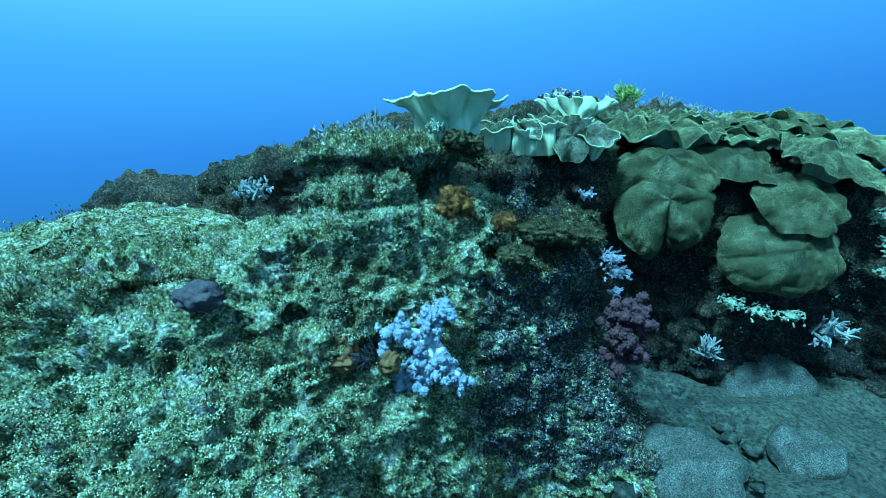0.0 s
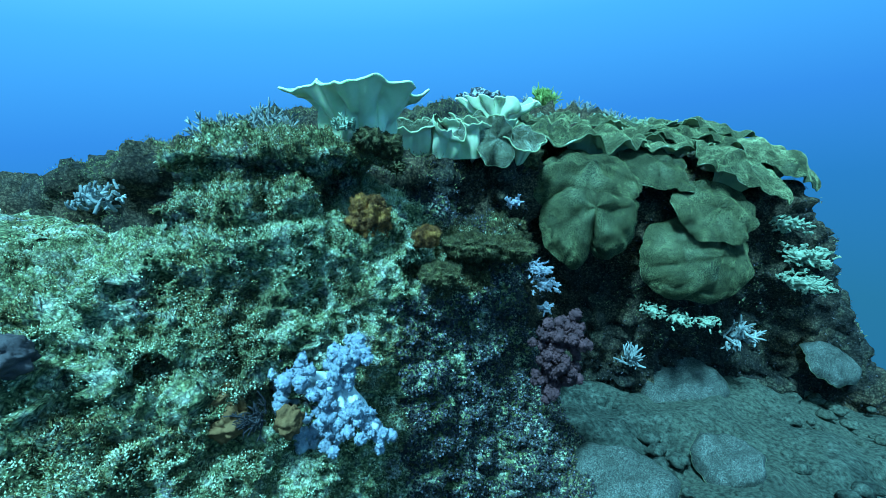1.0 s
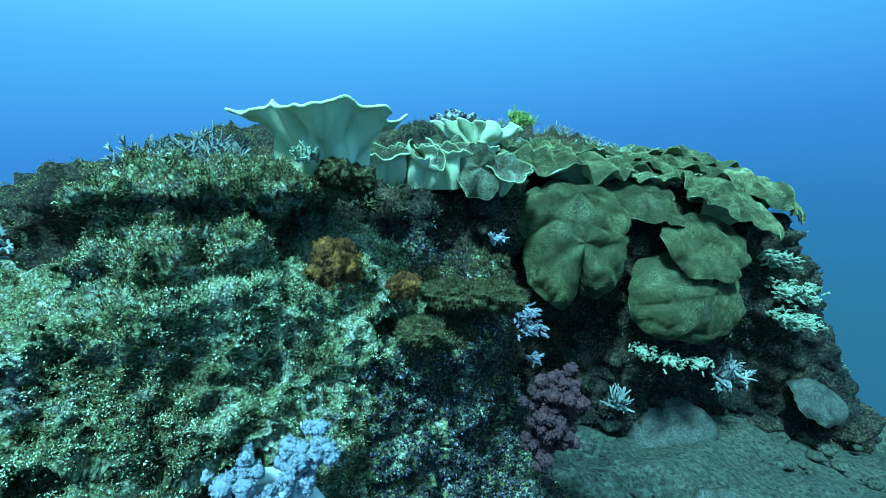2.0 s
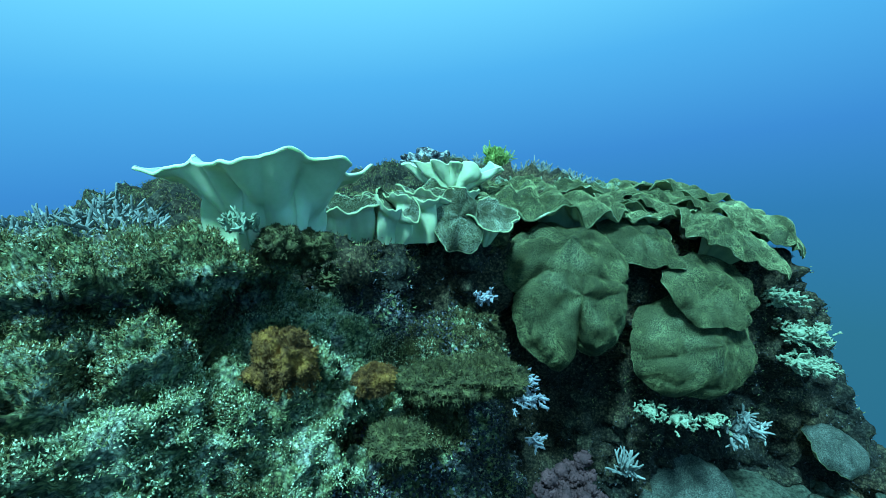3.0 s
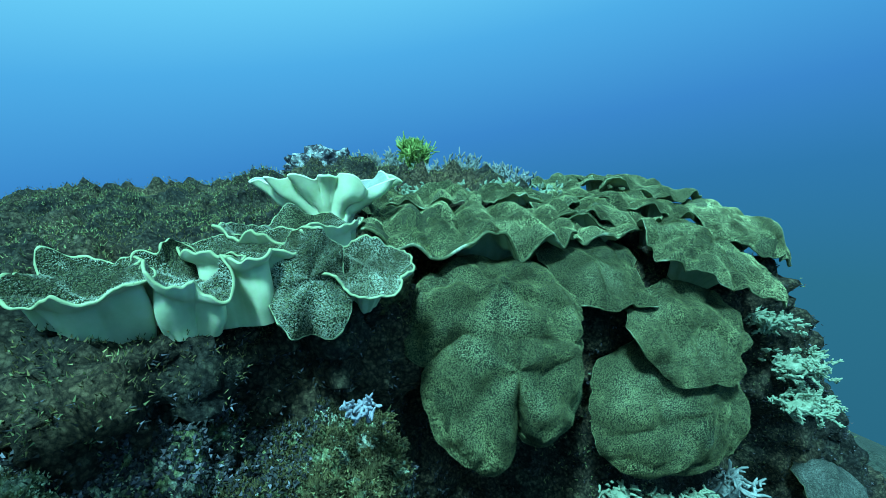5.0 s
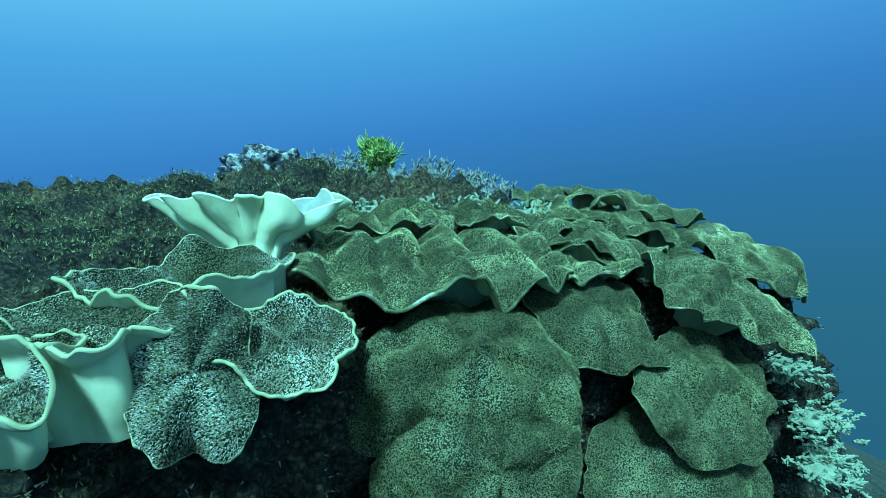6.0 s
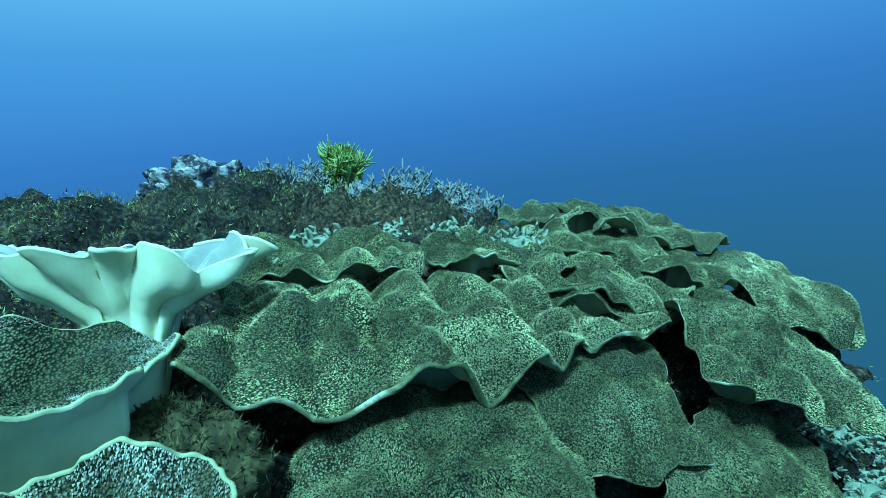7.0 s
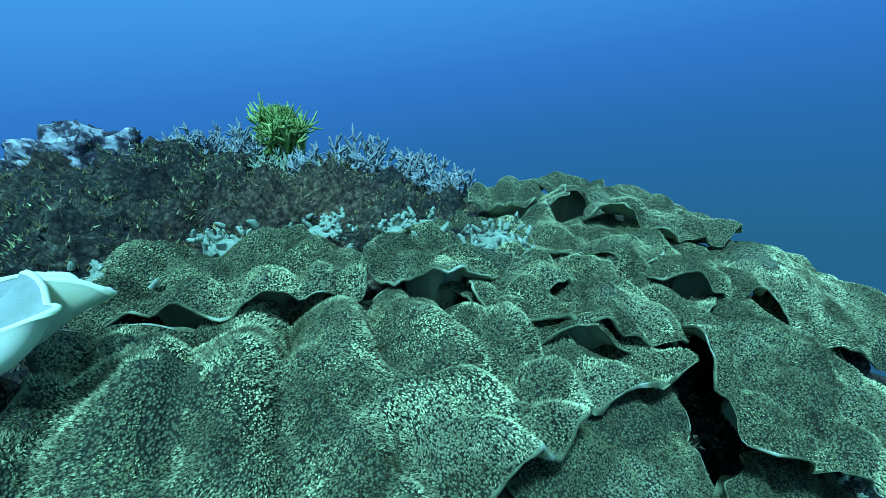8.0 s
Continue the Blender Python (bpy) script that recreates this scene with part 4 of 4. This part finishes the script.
leather_coral(29, (1.36, 3.80, 0.985), 8, 12, 4, 0.22, 0.13, -0.01, ((4, 0.02), (7, 0.014)), ((3, 0.06),), waves=(0.15, 0.028), label=OLIVE, lift=0.02, folds=((-90, 0.04, 14, 2), (-40, -0.03, 14, 2), (-130, -0.02, 14, 2)))
leather_coral(21, (1.68, 4.03, 0.995), 5, 14, 6, 0.28, 0.20, 0.0, ((4, 0.03), (7, 0.014)), ((3, 0.06),), waves=(0.15, 0.028), label=OLIVE, lift=0.03, folds=((-100, 0.06, 12, 2), (-60, -0.03, 12, 2), (170, 0.05, 14, 3)))
leather_coral(22, (1.60, 4.46, 1.03), 5, 10, 0, 0.22, 0.17, 0.03, ((5, 0.035), (9, 0.015)), ((3, 0.06),), pale=False, fuzz=0.45, label=OLIVE, lift=0.03, folds=((-120, 0.07, 12, 3), (-60, 0.06, 12, 3)))
leather_coral(23, (2.08, 4.20, 1.03), 15, 12, 10, 0.31, 0.25, -0.02, ((4, 0.03), (7, 0.015)), ((3, 0.06),), fuzz=0.45, waves=(0.15, 0.028), label=OLIVE, lift=0.02, folds=((-100, 0.05, 12, 2), (-150, 0.08, 14, 3), (-50, -0.04, 12, 2), (100, 0.05, 15, 2)))
leather_coral(24, (2.02, 3.90, 0.91), 12, 16, 12, 0.28, 0.21, -0.02, ((4, 0.03), (7, 0.015)), ((3, 0.06),), waves=(0.15, 0.028), label=OLIVE, lift=0.03, folds=((-110, 0.04, 12, 2), (-70, -0.03, 12, 2)))
leather_coral(25, (1.34, 4.24, 1.01), 12, 10, 4, 0.20, 0.16, 0.0, ((4, 0.03), (7, 0.015)), ((3, 0.06),), fuzz=0.45, label=OLIVE, folds=((-90, 0.05, 14, 3),))
leather_coral(26, (1.98, 4.70, 1.02), 12, 12, 8, 0.27, 0.2, 0.0, ((4, 0.035), (7, 0.015)), ((3, 0.06),), fuzz=0.45, label=OLIVE, folds=((-120, 0.06, 14, 3),))
# flat ones on the seabed
DISC = dict(stalk=0.2, fuzz=0, bumpy=0.5, waves=(0.15, 0.004), bend=0.05, lift=0.0, dark=True, group=PLATES)
leather_coral(30, (1.82, 3.52, -1.00), 0, 42, 0, 0.36, 0.33, -0.03, ((5, 0.008), (9, 0.006)), ((5, 0.03),), label="dull flat leather coral disc on the seabed", **DISC)
leather_coral(31, (1.12, 2.22, -0.98), 0, 22, 0, 0.33, 0.28, -0.03, ((5, 0.008), (9, 0.006)), ((4, 0.04),), label="dull flat leather coral disc on the seabed", **DISC)
leather_coral(32, (1.84, 2.62, -1.02), 0, 32, 0, 0.22, 0.19, -0.02, ((4, 0.006), (9, 0.005)), ((3, 0.03),), label="dull flat leather coral disc on the seabed", **DISC)
leather_coral(33, (3.00, 3.75, -0.78), 20, 36, 10, 0.26, 0.22, -0.02, ((4, 0.008), (9, 0.006)), ((3, 0.04),), label="dull flat leather coral disc on the slope", **DISC)

# ---- soft corals and sponges on the front rock ----
cauliflower_coral(101, (-0.14, 1.32, -0.03), [(0.08, -0.10, 0.17), (-0.15, -0.12, 0.03, 1.1), (-0.08, -0.12, -0.13), (0.07, -0.12, -0.05, 0.9), (0.18, -0.10, -0.10, 0.8), (-0.02, -0.13, 0.02, 0.7), (0.03, -0.09, 0.10, 0.8), (-0.10, -0.10, 0.08, 0.8), (0.12, -0.12, -0.03, 0.8), (0.0, -0.13, -0.12, 0.8)],
                  1.0, 0.062, M_BLUE, "pale blue cauliflower soft coral on the rock face", M_STALK)
cauliflower_coral(102, (0.66, 2.22, -0.22), [(0.10, -0.05, 0.16), (0.14, -0.06, 0.05), (0.12, -0.06, -0.08), (0.03, -0.08, -0.16), (0.05, -0.10, 0.02), (0.02, -0.08, 0.13), (0.06, -0.10, -0.06)],
                  1.0, 0.070, M_MAROON, "dark maroon knobbly coral on the rock side")
finger_coral(103, (0.62, 2.70, 0.10), 0.10, 60, 0.045, 0.0042, M_LILAC, "white and lilac branching soft coral", aim=(0.7, -0.7, 0.1), spread=0.7, twigs=7, name="soft_coral")
finger_coral(104, (0.65, 2.72, 0.0), 0.11, 60, 0.045, 0.0042, M_LILAC, "white and lilac branching soft coral", aim=(0.7, -0.7, 0.0), spread=0.7, twigs=7, name="soft_coral")
finger_coral(105, (0.64, 2.40, -0.05), 0.05, 30, 0.04, 0.0042, M_LILAC, "small white and lilac branching soft coral", aim=(0.8, -0.6, 0.0), spread=0.7, twigs=3, name="soft_coral")
finger_coral(106, (0.44, 2.67, 0.52), 0.05, 40, 0.045, 0.006, M_LILAC, "small white soft coral in the dark recess", aim=(0.2, -1, 0.1), spread=0.8, twigs=3, name="soft_coral")
lump("sponge", 111, (-0.14, 1.70, 0.555), (0.085, 0.08, 0.085), M_RUST, "lumpy shaggy rust-orange sponge on the rock slope", "sponge", 0.36, 6, "rust sponges", 9000)
lump("sponge", 112, (0.085, 1.83, 0.455), (0.052, 0.048, 0.042), M_RUST, "small shaggy rust-orange sponge on the rock", "sponge", 0.36, 5, "rust sponges", 4500)
lump("sponge", 113, (-0.47, 1.05, 0.02), (0.085, 0.07, 0.055), M_BROWN, "smooth brown lobed sponge beside a dark hole", "sponge", 0.35, 4, "brown sponges")
lump("sponge", 114, (-0.40, 1.00, -0.03), (0.06, 0.055, 0.045), M_BROWN, "smooth brown lobed sponge beside a dark hole", "sponge", 0.35, 4, "brown sponges")
lump("sponge", 115, (-0.235, 1.10, -0.06), (0.045, 0.04, 0.05), M_BROWN, "smooth brown lobed sponge beside the blue coral", "sponge", 0.3, 4, "brown sponges")
# This one is an added dark lump where a hole lies in shade.
lump("sponge", 116, (-0.80, 0.68, 0.32), (0.085, 0.07, 0.055), M_DUSK, "dark purplish-brown lump standing in for a shaded hole", "sponge", 0.25, 4, "brown sponges")
finger_coral(117, (-0.31, 1.04, -0.02), 0.03, 26, 0.085, 0.0028, M_DARK, "dark feather star tucked in a hole", aim=(0, -0.6, 0.5), spread=0.5, twigs=4, name="feather_star")
finger_coral(118, (-0.24, 1.70, 0.93), 0.05, 26, 0.05, 0.005, M_PALEFINGER, "small pale green branching coral on the ledge", spread=0.5, twigs=4)
finger_coral(119, (-0.62, 1.72, 0.90), 0.16, 60, 0.10, 0.0055, M_GREY_FINGER, "bluish grey branching coral bush on the ledge", spread=0.7, twigs=7)
finger_coral(120, (-0.78, 1.68, 0.88), 0.14, 60, 0.09, 0.0055, M_GREY_FINGER, "bluish grey branching coral bush on the ledge", spread=0.7, twigs=7)
finger_coral(121, (-0.47, 1.50, 0.62), 0.06, 26, 0.055, 0.007, M_PALEFINGER, "small pale branching coral under the ledge", aim=(0.1, -0.8, 0.4), spread=0.8, twigs=3)
finger_coral(122, (-1.0, 1.22, 0.66), 0.12, 60, 0.05, 0.006, M_GREY_FINGER, "grey branching coral on the rock behind the ledge", spread=0.8, twigs=3)
finger_coral(123, (-0.06, 1.86, 0.76), 0.05, 60, 0.045, 0.006, M_OLIVE_FINGER, "olive bristly coral knob on the ledge corner", aim=(0.3, -0.6, 0.3), spread=0.9, twigs=2)
lump("bristle_coral", 124, (0.27, 1.98, 0.385), (0.13, 0.12, 0.05), M_OLIVE_FINGER, "olive-brown bristly coral patch on the shoulder", "coral", 0.35, 6, "bristly corals", 7000, 0.016)
lump("bristle_coral", 125, (0.42, 2.13, 0.35), (0.14, 0.13, 0.05), M_OLIVE_FINGER, "olive-brown bristly coral patch on the shoulder", "coral", 0.35, 6, "bristly corals", 7000, 0.016)
lump("bristle_coral", 126, (0.16, 1.76, 0.30), (0.08, 0.08, 0.04), M_OLIVE_FINGER, "small olive-brown bristly coral patch beside the rust sponge", "coral", 0.35, 6, "bristly corals", 3500, 0.014)

# ---- finger corals round the mound ----
FING = "pale green finger coral on the mound's side"
for k, (x, y, z, size) in enumerate(((2.42, 3.62, 0.30, 0.16), (2.50, 3.52, 0.10, 0.18), (2.62, 3.66, 0.02, 0.18), (2.46, 3.42, -0.08, 0.16), (2.66, 3.60, -0.16, 0.15))):
    finger_coral(130 + k, (x, y, z), size, 60, 0.055, 0.0062, M_PALEFINGER, FING, aim=(0.7, -0.5, 0.3), spread=0.9, twigs=10, group="pale finger corals")
for k, (x, y, z, size) in enumerate(((1.45, 3.22, -0.30, 0.11), (1.62, 3.20, -0.34, 0.13), (1.82, 3.22, -0.36, 0.11))):
    finger_coral(140 + k, (x, y, z), size, 60, 0.040, 0.0055, M_PALEFINGER, "pale green finger coral under the plates", aim=(0.1, -0.8, 0.1), spread=0.8, twigs=6, group="pale finger corals")
finger_coral(145, (1.36, 3.36, -0.80), 0.05, 18, 0.16, 0.010, M_GREY_FINGER, "small grey finger coral by the seabed", spread=0.4, twigs=2)
finger_coral(146, (2.15, 3.50, -0.55), 0.14, 40, 0.12, 0.010, M_GREY_FINGER, "grey finger coral under the mound", aim=(0.2, -0.7, 0.4), spread=0.7)

# ---- corals on the flat top ----
finger_coral(150, (0.64, 5.24, 1.24), 0.14, 60, 0.20, 0.0075, M_GREEN_FINGER, "bright green bushy coral on the reef top", aim=(0, 0, 1), spread=0.42, twigs=9, name="bush_coral")
lump("bush_coral", 151, (0.64, 5.26, 1.32), (0.10, 0.09, 0.13), M_GREEN_FINGER, "dense green heart of the bushy coral", "coral", 0.25, 7, "", 9000, 0.022)
for k, (x, y, z, size, n, mat) in enumerate(((0.60, 5.08, 1.10, 0.15, 60, M_PALEFINGER), (0.80, 5.04, 1.10, 0.15, 60, M_GREY_FINGER), (0.42, 5.20, 1.20, 0.16, 50, M_GREY_FINGER), (0.24, 5.24, 1.22, 0.16, 44, M_GREY_FINGER),
                                              (1.02, 5.02, 1.14, 0.2, 70, M_GREY_FINGER), (1.24, 5.00, 1.08, 0.2, 70, M_GREY_FINGER), (1.42, 4.90, 1.00, 0.16, 50, M_GREY_FINGER))):
    finger_coral(160 + k, (x, y, z + 0.02), size, 60, 0.115, 0.0075, mat, "grey and white branching coral on the reef top", spread=0.65, twigs=6, group="reef-top branching corals", name="branching_coral")
lump("coral_boulder", 170, (0.0, 4.68, 1.22), (0.25, 0.2, 0.16), M_MOTTLED, "mottled white and purple coral boulder on the reef top", "coral", 0.35, 9)
lump("coral_boulder", 171, (-0.62, 4.50, 1.14), (0.10, 0.09, 0.06), M_MOTTLED, "small pale mottled coral head among brown algae", "coral", 0.3, 5)
lump("coral_boulder", 172, (0.58, 3.52, 0.965), (0.06, 0.06, 0.05), M_TAN, "small tan rounded rock between the corals", "rock", 0.2, 3)
for k, (x, y, z) in enumerate(((0.86, 4.12, 1.06), (1.10, 4.02, 1.06), (0.62, 4.0, 1.07), (0.40, 3.86, 1.06), (1.36, 3.98, 1.02))):
    finger_coral(180 + k, (x, y, z), 0.15, 60, 0.028, 0.0075, M_PALEFINGER, "short pale branching coral between the plates", spread=0.9, twigs=2, group="small pale corals")

# ---- shaggy clumps along the ledge's edge, before the vase ----
lump("algae_clump", 190, (-0.16, 1.76, 0.885), (0.06, 0.05, 0.045), M_OLIVE_FINGER, "round shaggy brown algae clump on the ledge", "algae", 0.35, 5, "algae clumps", 2500)
lump("algae_clump", 191, (-0.10, 1.84, 0.86), (0.07, 0.05, 0.045), M_OLIVE_FINGER, "round shaggy brown algae clump on the ledge", "algae", 0.35, 5, "algae clumps", 2500)
lump("algae_clump", 192, (0.42, 3.12, 0.80), (0.16, 0.13, 0.12), M_OLIVE_FINGER, "dark brown algae clump at the foot of the white cup", "algae", 0.3, 5, "algae clumps", 4000, 0.014)
